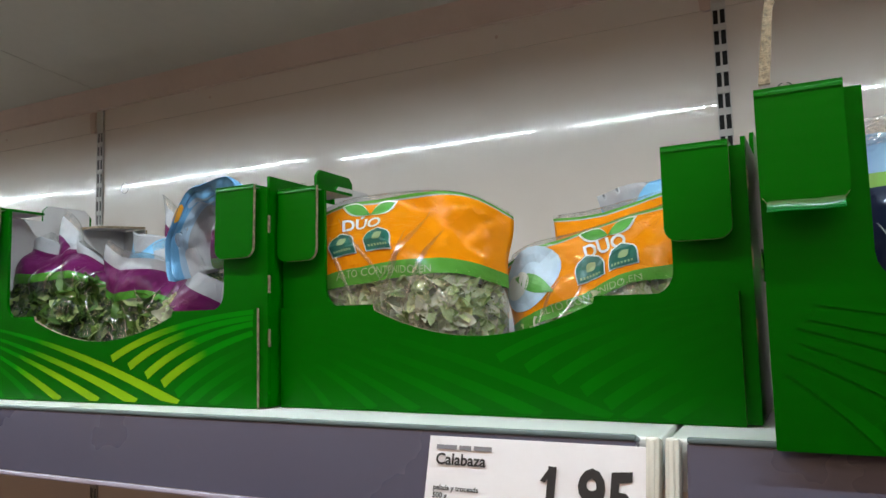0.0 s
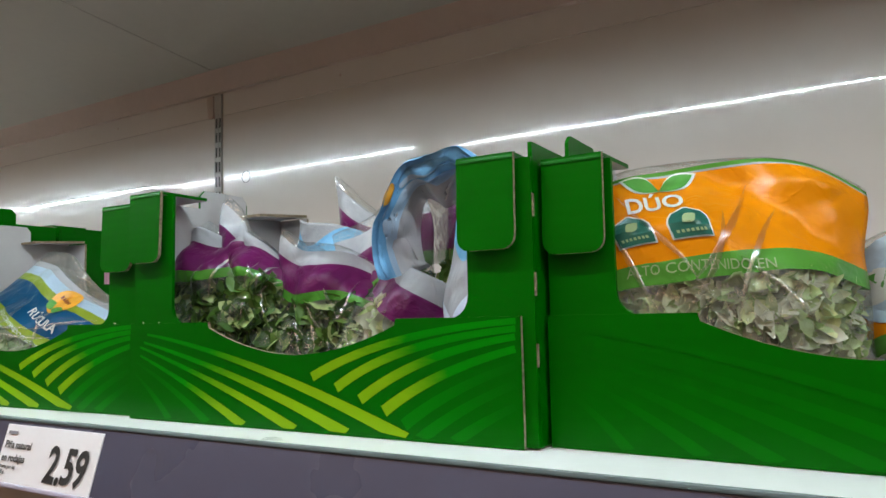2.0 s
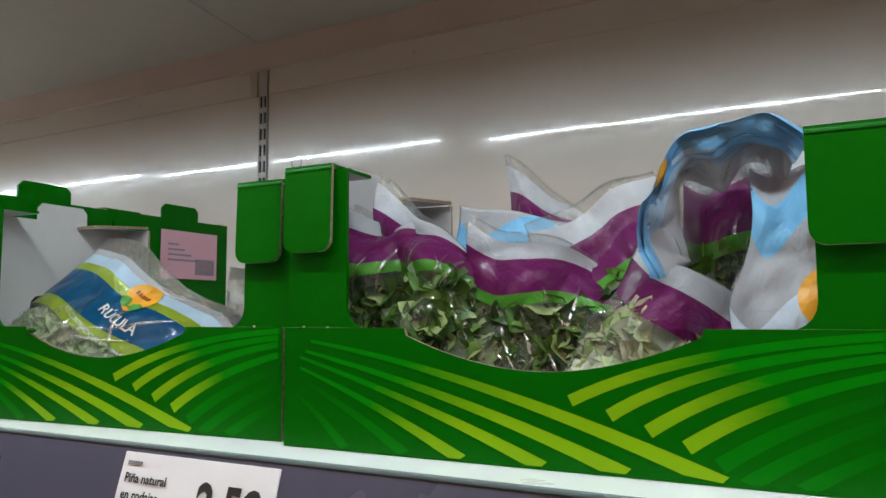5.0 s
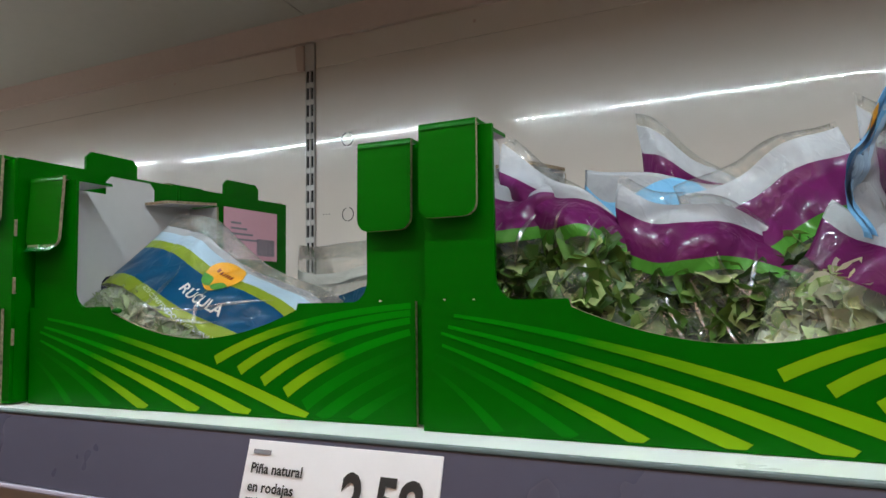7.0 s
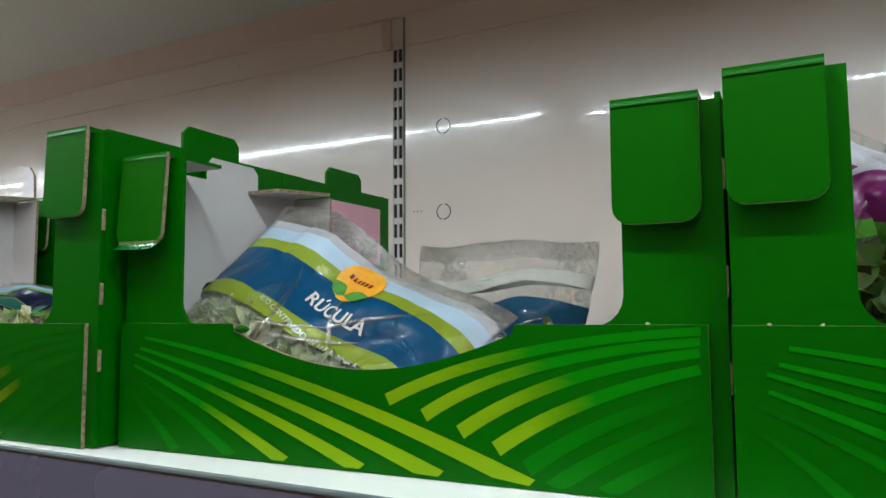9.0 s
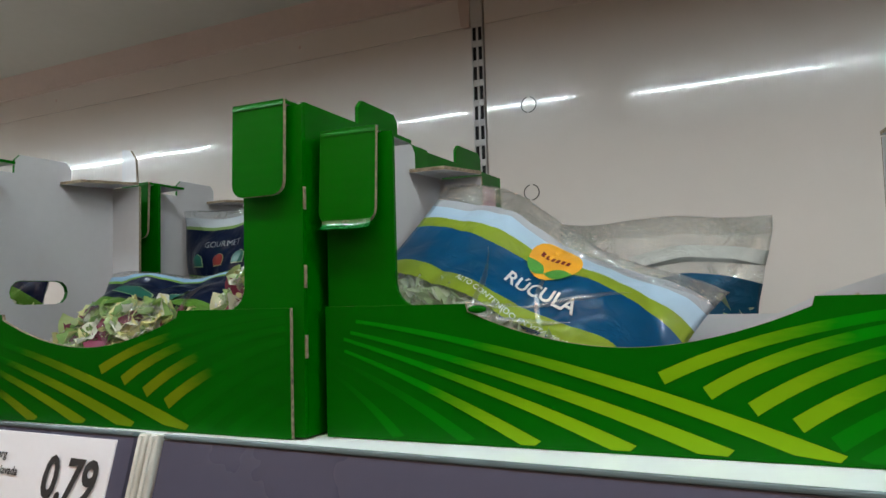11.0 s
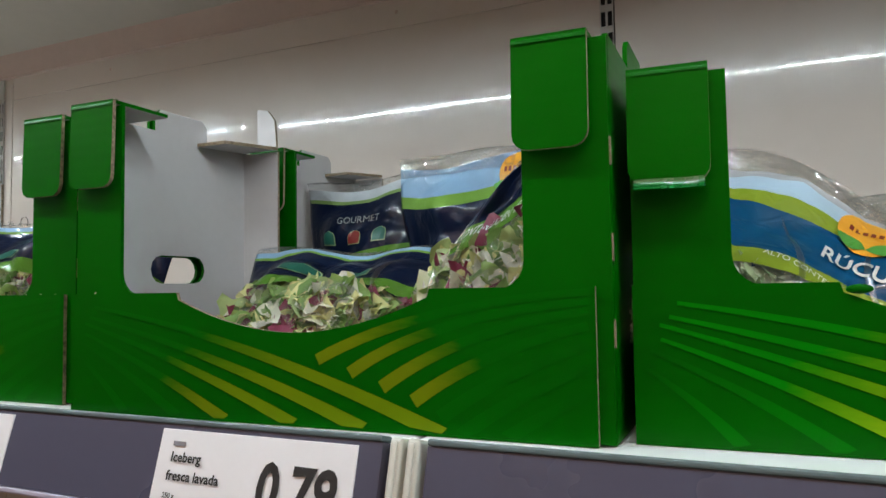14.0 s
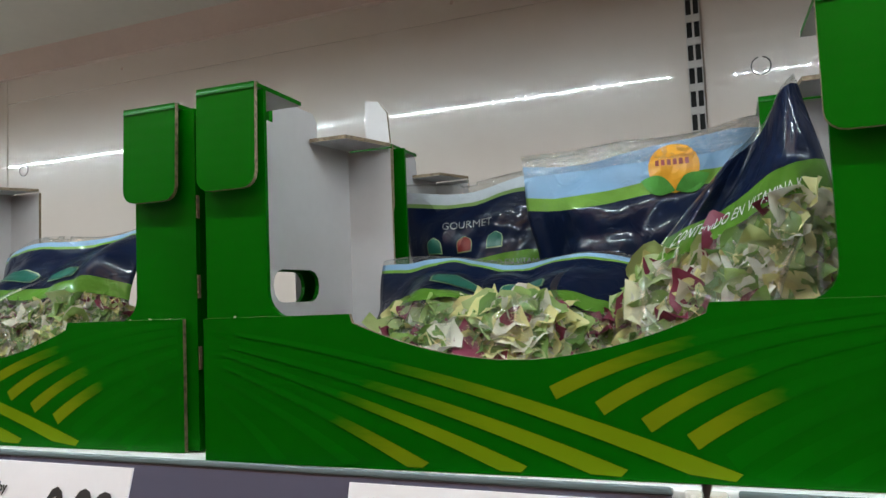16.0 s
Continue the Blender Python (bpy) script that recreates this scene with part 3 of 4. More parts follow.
BRAND = "#0.014#0.008#0.012"
price_card(-0.834, 0.143, [("#0.014", 0.006, -0.0088, 0.0028), ("Piña natural", 0.006, -0.0205, 0.0088), ("en rodajas", 0.006, -0.0318, 0.0088), ("precio por kg", 0.006, -0.0378, 0.0046), ("550 g", 0.006, -0.0425, 0.0046)], "2.59")
price_card(-0.1465, 0.1385, [(BRAND, 0.006, -0.0082, 0.0028), ("Calabaza", 0.006, -0.0175, 0.0098), ("pelada y troceada", 0.006, -0.0330, 0.0044), ("500 g", 0.006, -0.0378, 0.0046)], "1.95")
price_card(-1.428, 0.149, [("#0.010", 0.012, -0.0102, 0.0028), ("Iceberg", 0.012, -0.0198, 0.0084), ("fresca lavada", 0.011, -0.0312, 0.0084), ("250 g", 0.011, -0.0420, 0.0044), ("#0.012", 0.011, -0.0470, 0.0026)], "0.79", "1 kg = 3.16")
price_card(-1.722, 0.145, [("ca baby", 0.018, -0.0195, 0.0085), ("#0.012", 0.006, -0.0325, 0.0028)], "0.99")


# ---- green board trays ----
T = 0.003


def dip(w):
    """The scooped opening in a tray's front, from its right shoulder to its left one, in metres along and up."""
    a, b = 0.744 * (w - 0.006), 0.255 * (w - 0.006)
    pts = [(a, 0.085), (a - 0.0015, 0.0800)]
    for k in range(1, 20):
        f = k / 20
        pts.append((a - 0.0015 + (b - a + 0.003) * f, 0.0585 + 0.0215 * abs(2 * f - 1) ** 1.9))
    return pts + [(b + 0.0015, 0.0800), (b, 0.085)]


# stripes of the field print: thin end, bend and broad end as fractions of the front, width, ink
STRIPES_A = (((0.06, 0.875), (0.40, 0.66), (0.775, 0.0), 0.108, 0), ((0.049, 0.79), (0.3715, 0.487), (0.64, 0.0), 0.108, 0), ((0.036, 0.74), (0.327, 0.37), (0.51, 0.0), 0.1, 0),
             ((0.037, 0.65), (0.2165, 0.365), (0.37, 0.0), 0.095, 1), ((0.023, 0.58), (0.157, 0.33), (0.263, 0.0), 0.09, 2), ((0.017, 0.466), (0.09, 0.25), (0.14, 0.0), 0.085, 2))
STRIPES_B = (((0.995, 0.955), (0.726, 0.88), (0.553, 0.484), 0.085, 1), ((0.994, 0.897), (0.7465, 0.798), (0.613, 0.395), 0.09, 1), ((0.993, 0.835), (0.7985, 0.71), (0.67, 0.304), 0.095, 1),
             ((0.993, 0.742), (0.8315, 0.5645), (0.724, 0.217), 0.1, 1), ((0.992, 0.617), (0.86, 0.4245), (0.768, 0.114), 0.105, 2), ((0.991, 0.478), (0.88, 0.277), (0.80, 0.0), 0.105, 2), ((0.99, 0.31), (0.92, 0.16), (0.87, 0.0), 0.10, 2))


def stripe(bm, a, b, c, width, w, h, mat, y0, side):
    """A tapered stripe along a bent line, widest at its end."""
    uv = bm.loops.layers.uv.verify()
    n, row = 14, []
    for k in range(n + 1):
        f = k / n
        p = Vector(a) * (1 - f) ** 2 + Vector(b) * 2 * f * (1 - f) + Vector(c) * f * f
        d = (Vector(b) - Vector(a)) * (1 - f) + (Vector(c) - Vector(b)) * f
        p, d = Vector((p.x * w, p.y * h)), Vector((d.x * w, d.y * h)).normalized()
        half = width * h * (0.12 + 0.40 * f if side else 0.28 + 0.22 * f)
        s = Vector((-d.y, d.x)) * half
        row.append((bm.verts.new((p.x + s.x, y0, max(0.0012, p.y + s.y))), bm.verts.new((p.x - s.x, y0, max(0.001, p.y - s.y))), f))
    for (p, q, f), (r, t, g) in zip(row, row[1:]):
        face = bm.faces.new((p, q, t, r))
        face.material_index = mat
        for lo, u in zip(face.loops, (f, f, g, g)):
            lo[uv].uv = (u, 0.5)


def tray(x, y, w, h, h2=None, pw=0.051, depth=0.19, yaw=0.0, ink=LIME, label="", lifted=0.0, stapled=True, stack=False):
    """A display tray of glossy green corrugated board, white inside, with tall corner posts and a scooped front."""
    box = thing("display_tray", label, "cardboard tray", pose(x, y, 1.4025, 0, 0, yaw), "green trays")
    mats = (GREEN, WHITE_BOARD, KRAFT)
    h2 = h2 or h
    # outer front, short of the far corner so that its cut edge shows
    bm = bmesh.new()
    sheet(bm, [(0.0, 0.0), (w - 0.009, 0.0), (w - 0.009, 0.085)] + dip(w) + [(0.0, 0.085)], T)
    part("front_panel", bm, mats, box)
    # inner posts, rounded where they meet the front
    r = 0.016
    post = [(0.0005, 0.001), (pw + r, 0.001), (pw + r, 0.084)] + arc(pw + r, 0.084 + r, r, -90, -180, 5)[1:] + [(pw, h), (0.0005, h)]
    slim = [(a - (pw - 0.044) if a > 0.01 else a, b) for a, b in post]
    for outline in (post, [(w - a - (0.005 if a > 0.01 else -0.0003), h2 if b == h else b) for a, b in slim[::-1]]):
        bm = bmesh.new()
        sheet(bm, outline, T, 0, 1, 0, turn=pose(0, T + 0.0004, 0))
        part("corner_post", bm, mats, box)
    # printed field stripes
    bm = bmesh.new()
    for group, y0 in ((STRIPES_A, -0.0002), (STRIPES_B, 0.0)):
        for a, b, c, wd, tint in group:
            stripe(bm, a, b, c, wd, w - 0.0105, 0.085, tint, y0, group is STRIPES_A)
    part("field_print", bm, ink, box, "lime field stripes", pose(0, -0.0002, 0.0008))
    for side in (0, 1):
        # tongue folded over the post and the little roof behind it
        a, b = (0.0005, 0.0425) if side == 0 else (w - 0.052, w - 0.0095)
        top_z = h2 if side else h
        lift = -1.5 - 3.0 * lifted if side == 0 else -1.5
        bm = bmesh.new()
        sheet(bm, [(a, 0)] + [(p, q) for p, q in arc(a + 0.009, -0.055, 0.009, 180, 270, 4)] + [(p, q) for p, q in arc(b - 0.009, -0.055, 0.009, 270, 360, 4)] + [(b, 0)], 0.003, turn=pose(0, -0.0034, top_z + 0.0034, lift))
        part("tongue", bm, mats, box)
        if lifted and side == 0:
            # lower end of the tongue curled outwards
            bm = bmesh.new()
            z0, y0 = top_z - 0.0575, -0.0036 - 0.0575 * math.sin(radians(1.5 + 3.0 * lifted))
            rows = [[bm.verts.new((px, y0 - 0.0065 * (1 - math.cos(q)) * (1 + 0.25 * math.sin(px * 170)), z0 - 0.0065 * math.sin(q))) for px in (a + 0.003 + (b - a - 0.006) * i / 12 for i in range(13))] for q in (0.0, 0.3, 0.6, 0.9, 1.2, 1.5)]
            for p, q in zip(rows, rows[1:]):
                for i in range(12):
                    bm.faces.new((p[i], p[i + 1], q[i + 1], q[i])).smooth = True
            part("curled_lip", bm, GREEN_CURL, box, "glossy green lip curled outwards")
        bm = bmesh.new()
        rows = [[bm.verts.new((px, -0.0042 * math.cos(q), top_z - 0.0008 + 0.0047 * math.sin(q))) for px in (a, b)] for q in (0.0, 0.3, 0.6, 0.9, 1.2, 1.57, 1.9)]
        for p, q in zip(rows, rows[1:]):
            bm.faces.new((p[0], p[1], q[1], q[0])).smooth = True
        part("folded_edge", bm, GREEN, box)
        bm = bmesh.new()
        block(bm, a, b, -0.0012, 0.05, top_z + 0.0004, top_z + 0.0032)
        bm.normal_update()
        for f in bm.faces:
            f.material_index = 0 if f.normal.z > -0.5 else 1
        part("post_roof", bm, mats, box)
        # side wall with a raised tab and a hand hole
        d0, d1 = 0.0, depth
        tab = [(d0 + 0.070, h), (d0 + 0.070, h + 0.013), (d0 + 0.076, h + 0.019), (d0 + 0.127, h + 0.019), (d0 + 0.133, h + 0.013), (d0 + 0.133, h)]
        bm = bmesh.new()
        top = [(d0, h)] + tab + [(d1, h)]
        hole = arc(0.078, 0.105, 0.012, 90, 270, 6) + arc(0.118, 0.105, 0.012, -90, 90, 6)
        # two halves round the hand hole
        mid = 0.105
        lower = [(d0, 0.001), (d1, 0.001), (d1, mid), (0.130, mid)] + [p for p in hole[7:14] if p[1] < mid - 0.001][::-1] + [p for p in hole[:7] if p[1] < mid - 0.001][::-1] + [(0.066, mid), (d0, mid)]
        upper = [(d0, mid), (0.066, mid)] + [p for p in hole[:7] if p[1] > mid + 0.001][::-1] + [p for p in hole[7:14] if p[1] > mid + 0.001][::-1] + [(0.130, mid), (d1, mid)] + top[::-1]
        m = (pose(0.0, 2 * T + 0.0006, 0) @ Matrix(((0, 1, 0, 0), (1, 0, 0, 0), (0, 0, 1, 0), (0, 0, 0, 1)))) if side == 0 else \
            (pose(w, 2 * T + 0.0006, 0) @ Matrix(((0, -1, 0, 0), (1, 0, 0, 0), (0, 0, 1, 0), (0, 0, 0, 1))))
        for ring in (lower, upper):
            sheet(bm, ring, T, 0, 1, 0, turn=m)
        bmesh.ops.recalc_face_normals(bm, faces=bm.faces)
        part("side_wall", bm, mats, box)
        # flap folded level over the back post
        bm = bmesh.new()
        a2, b2 = (T, 0.044) if side == 0 else (w - 0.044, w - T)
        sheet(bm, [(a2, 0), (b2, 0), (b2 - 0.008, 0.066), (a2 + 0.001, 0.066)], 0.003, 1, 1, 2, pose(0, depth + 0.002, h - 0.001, 94))
        part("back_flap", bm, mats, box, "grey-white board flap")
        if not (stack and side == 0):
            continue
        bm = bmesh.new()
        c0 = a2 + 0.020 if side == 0 else b2 - 0.042
        sheet(bm, [(c0, 0), (c0 + 0.022, 0), (c0 + 0.020, 0.026), (c0 + 0.012, 0.036), (c0, 0.038)], 0.003, 1, 1, 2, pose(0, depth - 0.002, h + 0.002))
        part("stacking_tab", bm, mats, box)
    bm = bmesh.new()
    pb = 0.043
    sheet(bm, [(T, 0.001), (w - T, 0.001), (w - T, h - 0.002), (w - pb, h - 0.002), (w - pb, 0.07), (pb, 0.07), (pb, h - 0.002), (T, h - 0.002)], T, 1, 0, 2, pose(0, depth + 0.003, 0))
    part("back_panel", bm, mats, box)
    bm = bmesh.new()
    block(bm, T, w - T, 2 * T + 0.001, depth, 0.0008, 0.004)
    part("bottom", bm, WHITE_BOARD, box)
    if stapled:
        for z in (0.052, 0.098, 0.15):
            bm = bmesh.new()
            block(bm, w - 0.0025, w + 0.0006, 0.004, 0.0065, z, z + 0.015)
            part("torn_edge", bm, KRAFT, box)
    return box


TRAY = "glossy green cardboard tray %s"
tray(0.060, -0.012, 0.393, 0.186, ink=MIDGREEN, label=TRAY % "standing out over the shelf edge", lifted=0.7)
tray(-0.331, 0.074, 0.381, 0.185, 0.179, 0.046, yaw=-1.4, ink=MIDGREEN, label=TRAY % "full of orange bags on the shelf")
tray(-0.732, 0.050, 0.3985, 0.200, 0.1895, yaw=1.0, label=TRAY % "crammed with purple and white bags")
tray(-1.131, 0.040, 0.397, 0.199, 0.195, yaw=3.1, label=TRAY % "with lime stripes holding rocket bags", lifted=0.7)
tray(-1.533, 0.011, 0.395, 0.2225, 0.2205, 0.044, yaw=1.8, stack=True, ink=OLIVE, label=TRAY % "half full of navy salad bags")
tray(-1.951, 0.014, 0.398, 0.2225, yaw=1.8, ink=OLIVE, label=TRAY % "holding two navy salad bags")
tray(-1.546, 0.228, 0.391, 0.2255, ink=OLIVE, label="green cardboard tray standing in the second row behind another")
torn = next(o for o in scene.objects if o.name == "display_tray")
bm = bmesh.new()
sheet(bm, [(0.0, 0.0), (0.007, 0.0), (0.0115, 0.05), (0.017, 0.064), (0.010, 0.066), (0.006, 0.05), (0.002, 0.02)], 0.003, 2, 2, 2, pose(0.0, 0.085, 0.2175))
part("torn_strip", bm, (GREEN, WHITE_BOARD, KRAFT), torn, "torn sliver of brown board")
rng = random.Random(4)
for tray_name, spots in (("display_tray.005", (0.345, 0.362, 0.378)), ("display_tray.004", (0.022,)), ("display_tray.002", (0.016, 0.037)), ("display_tray.003", (0.31, 0.36))):
    owner = next(o for o in scene.objects if o.name == tray_name)
    for px in spots:
        bm = bmesh.new()
        bmesh.ops.create_icosphere(bm, subdivisions=1, radius=0.0007 * rng.uniform(0.7, 1.3), matrix=Matrix.Diagonal((1.4, 0.7, 0.7, 1)))
        for v in bm.verts:
            v.co += Vector((rng.uniform(-1, 1), rng.uniform(-1, 1), rng.uniform(-1, 1))) * 0.0003
        part("torn_fibre", bm, FIBRE, owner, "pale torn board fibre", pose(px, 0.0012, 0.0854))
inner = next(o for o in scene.objects if o.name == "display_tray.003")
bm = bmesh.new()
bmesh.ops.create_icosphere(bm, subdivisions=2, radius=0.0045, matrix=Matrix.Diagonal((1.4, 0.45, 0.55, 1)))
part("bent_corner", bm, GREEN, inner, "bent green corner of the scooped front", pose(0.108, -0.0008, 0.0815))
inner = next(o for o in scene.objects if o.name == "display_tray.003")
bm = bmesh.new()
sheet(bm, [(0.235, 0.006), (0.372, 0.006), (0.372, 0.096), (0.345, 0.099), (0.30, 0.084), (0.25, 0.06)], 0.003, 1, 1, 2, pose(0, 0.115, 0, -6))
part("inner_flap", bm, (GREEN, WHITE_BOARD, KRAFT), inner, "loose white inner flap")
note = thing("box_label", "pink paper label stuck on a green tray", "label", pose(-1.1535, 0.302, 1.547, 0, 0, 90), "")
bm = bmesh.new()
block(bm, 0, 0.1, -0.0012, -0.0004, 0, 0.065)
part("paper", bm, PINK, note)
bm = bmesh.new()
for k in range(4):
    block(bm, 0.012, 0.03 + 0.011 * k % 0.04, -0.0018, -0.0013, 0.045 - 0.007 * k, 0.0475 - 0.007 * k)
for k in range(22):
    block(bm, 0.06 + 0.0016 * k, 0.0607 + 0.0016 * k, -0.0018, -0.0013, 0.006, 0.028)
part("print_bar", bm, GREY_INK, note)


# ---- bags of salad ----
def bag_shape(w, h, th, seed, bend=0.0, dome=0.0, crumple=1.0, cut=0.0, slant=0.0, wave=0.0):
    """The surface of a filled pillow bag: u across, v up, side 1 in front and -1 behind."""
    def surface(u, v, side):
        p = max(0.0, v) ** 0.6 * max(0.0, 1 - v) / 0.347
        edge = max(0.0, 1 - abs(2 * u - 1) ** 2.6)
        rim = min(1.0, 8 * u, 8 * (1 - u), 10 * v, 10 * (1 - v))
        low = noise.noise((u * 2.3 + seed * 7.1, v * 2.3, seed * 3.3))
        facet = noise.voronoi((u * w / 0.062 + seed, v * h / 0.062, seed * 2.2 + side * 4))[0][0]
        small = noise.voronoi((u * w / 0.026 - v * 1.1 + seed * 3, v * h / 0.030, seed + side * 7))[0][0]
        half = 0.5 * th * edge * min(1.0, p) - crumple * rim * (0.026 * (facet - 0.45) * (0.4 + 0.6 * edge) + 0.006 * (small - 0.45))
        y = crumple * 0.016 * low * (0.3 + v) - side * max(0.0009 * rim, half)
        y += crumple * 0.005 * math.sin(u * 8 + seed) * v ** 3
        x = (u - 0.5) * w * (1 - 0.10 * min(1, p)) + crumple * 0.008 * noise.noise((v * 3, seed, 2.0)) * (1 if u > 0.5 else -1) * abs(2 * u - 1)
        z = v * h * (1 + crumple * 0.05 * noise.noise((u * 2.5, seed * 5.0, 4.0)))
        y += bend * v * v * h
        x += (0.5 - x / w) * w * cut * max(0.0, v - 0.5) / 0.5
        z -= slant * h * v ** 3 * u
        z -= wave * h * (max(0.0, 0.35 - u) ** 2 - 0.04 * math.sin(u * 9.0))
        z -= dome * h * v * v * abs(2 * u - 1) ** 2.2
        return Vector((x, y, z))
    return surface


def film_mesh(surface, n=60):
    bm = bmesh.new()
    uv = bm.loops.layers.uv.verify()
    for side in (1, -1):
        g = [[bm.verts.new(surface(i / n, j / n, side)) for i in range(n + 1)] for j in range(n + 1)]
        for j in range(n):
            for i in range(n):
                ids = ((i, j), (i + 1, j), (i + 1, j + 1), (i, j + 1))
                f = bm.faces.new([g[b][a] for a, b in (ids if side == 1 else ids[::-1])])
                f.smooth = True
                for lo, (a, b) in zip(f.loops, ids if side == 1 else ids[::-1]):
                    lo[uv].uv = (a / n, b / n)
    bmesh.ops.remove_doubles(bm, verts=bm.verts, dist=0.0004)
    return bm


def leaf_mesh(surface, count, size, slim, vmax, rng):
    """A heap of curled leaves under the film."""
    bm = bmesh.new()
    for _ in range(count):
        u, v = rng.uniform(0.05, 0.95), rng.uniform(0.04, vmax)
        front, back = surface(u, v, 1), surface(u, v, -1)
        room = back.y - front.y
        if room < 0.012:
            continue
        c = front + Vector((0, 0.005 + min(0.03, room * 0.8) * rng.random() ** 1.4, 0))
        nrm = (Vector((0, -1, 0)) * 1.9 + Vector((rng.gauss(0, 0.75), rng.gauss(0, 0.5), rng.gauss(0, 0.75)))).normalized()
        d = nrm.cross(Vector((rng.gauss(0, 1), rng.gauss(0, 1), rng.gauss(0, 1)))).normalized()
        s = nrm.cross(d)
        ln = size * rng.uniform(0.6, 1.4) * min(1.0, room / 0.025)
        wd, cur = ln * slim * rng.uniform(0.7, 1.3), rng.uniform(-1.1, 1.1)
        rows, ph = [], rng.uniform(0, 6.28)
        for f, q in ((0.0, 0.10), (0.18, 0.5), (0.36, 0.9), (0.54, 1.0), (0.70, 0.92), (0.85, 0.6), (1.0, 0.1)):
            jag = rng.uniform(0.88, 1.14)
            p = c + d * (f - 0.5) * ln + nrm * (cur * ln * (f - 0.5) ** 2)
            cup = nrm * (0.2 * wd * q)
            frill = nrm * (0.15 * wd * math.sin(f * 11 + ph))
            rows.append((bm.verts.new(p - s * wd * q * jag * 0.5 + cup + frill), bm.verts.new(p), bm.verts.new(p + s * wd * q * 0.5 / jag + cup - frill)))
        for a, b in zip(rows, rows[1:]):
            for i in (0, 1):
                bm.faces.new((a[i], a[i + 1], b[i + 1], b[i])).smooth = True
    return bm


def on_bag(surface, w, h, pts, fs, u0, v0, turn=0.0, lift=0.0012):
    """Flat print laid onto the front of a bag, about the point u0, v0."""
    bm = bmesh.new()
    c, s = math.cos(radians(turn)), math.sin(radians(turn))
    vs = []
    for x, z in pts:
        u, v = u0 + (x * c - z * s) / w, v0 + (x * s + z * c) / h
        u, v = min(0.995, max(0.005, u)), min(0.995, max(0.005, v))
        vs.append(bm.verts.new(surface(u, v, 1) + Vector((0, -0.75 * lift - 0.0003, 0))))
    for f in fs:
        try:
            bm.faces.new([vs[i] for i in f])
        except ValueError:
            pass
    return bm


def disc(r, n=24, squash=1.0):
    rings = [(0.0, 0.0)] + [(q * r * math.cos(6.2832 * k / n), q * r * squash * math.sin(6.2832 * k / n)) for q in (0.25, 0.5, 0.75, 1.0) for k in range(n)]
    fs = [(0, 1 + k, 1 + (k + 1) % n) for k in range(n)] + [(1 + o + k, 1 + o + n + k, 1 + o + n + (k + 1) % n, 1 + o + (k + 1) % n) for o in (0, n, 2 * n) for k in range(n)]
    return rings, fs


def bars(wd, ht, n=6):
    """A row of short upright bars in place of small lettering."""
    pts, fs, s = [], [], wd / n
    for k in range(n):
        x = -wd / 2 + k * s
        fs.append(tuple(range(len(pts), len(pts) + 4)))
        pts += [(x, -ht / 2), (x + 0.62 * s, -ht / 2), (x + 0.62 * s, ht / 2), (x, ht / 2)]
    return pts, fs


def leaf_flat(ln, wd, turn, n=8):
    pts = [(ln * k / n, wd * math.sin(math.pi * k / n) * 0.25 * r) for r in range(-2, 3) for k in range(n + 1)]
    c, s = math.cos(radians(turn)), math.sin(radians(turn))
    fs = [(r * (n + 1) + k, r * (n + 1) + k + 1, (r + 1) * (n + 1) + k + 1, (r + 1) * (n + 1) + k) for r in range(4) for k in range(n)]
    return [(x * c - z * s, x * s + z * c) for x, z in pts], fs


def badge(wd, ht, n=8):
    """An arched badge, flat below and round above."""
    rows = 6
    pts, fs = [], []
    for r in range(rows + 1):
        z = ht * r / rows
        half = wd / 2 * (1.0 if z < ht * 0.45 else math.sqrt(max(0.0, 1 - ((z - ht * 0.45) / (ht * 0.552)) ** 2)))
        pts += [(half * (2 * k / n - 1), z) for k in range(n + 1)]
    for r in range(rows):
        fs += [(r * (n + 1) + k, r * (n + 1) + k + 1, (r + 1) * (n + 1) + k + 1, (r + 1) * (n + 1) + k) for k in range(n)]
    return pts, fs


def fold_mesh(surface, path, radius):
    """A raised fold in the film that runs along a path of u, v and fades out at both ends."""
    bm = bmesh.new()
    rings = []
    for i, (u, v) in enumerate(path):
        u, v = min(0.97, max(0.03, u)), min(0.97, max(0.03, v))
        c = surface(u, v, 1)
        a = surface(min(0.99, u + 0.01), v, 1) - surface(max(0.01, u - 0.01), v, 1)
        b = surface(u, min(0.99, v + 0.01), 1) - surface(u, max(0.01, v - 0.01), 1)
        out = a.cross(b).normalized()
        (u1, v1), (u2, v2) = path[max(0, i - 1)], path[min(len(path) - 1, i + 1)]
        along = (a.normalized() * (u2 - u1) + b.normalized() * (v2 - v1)).normalized()
        across = out.cross(along)
        w = radius * math.sin(math.pi * i / (len(path) - 1)) + 0.0001
        rings.append([bm.verts.new(c + out * (0.0004 + w * 0.9 * math.sin(t)) + across * w * 1.5 * math.cos(t)) for t in (0.0, 0.52, 1.05, 1.57, 2.09, 2.62, 3.14)])
    for p, q in zip(rings, rings[1:]):
        for k in range(6):
            bm.faces.new((p[k], p[k + 1], q[k + 1], q[k])).smooth = True
    return bm


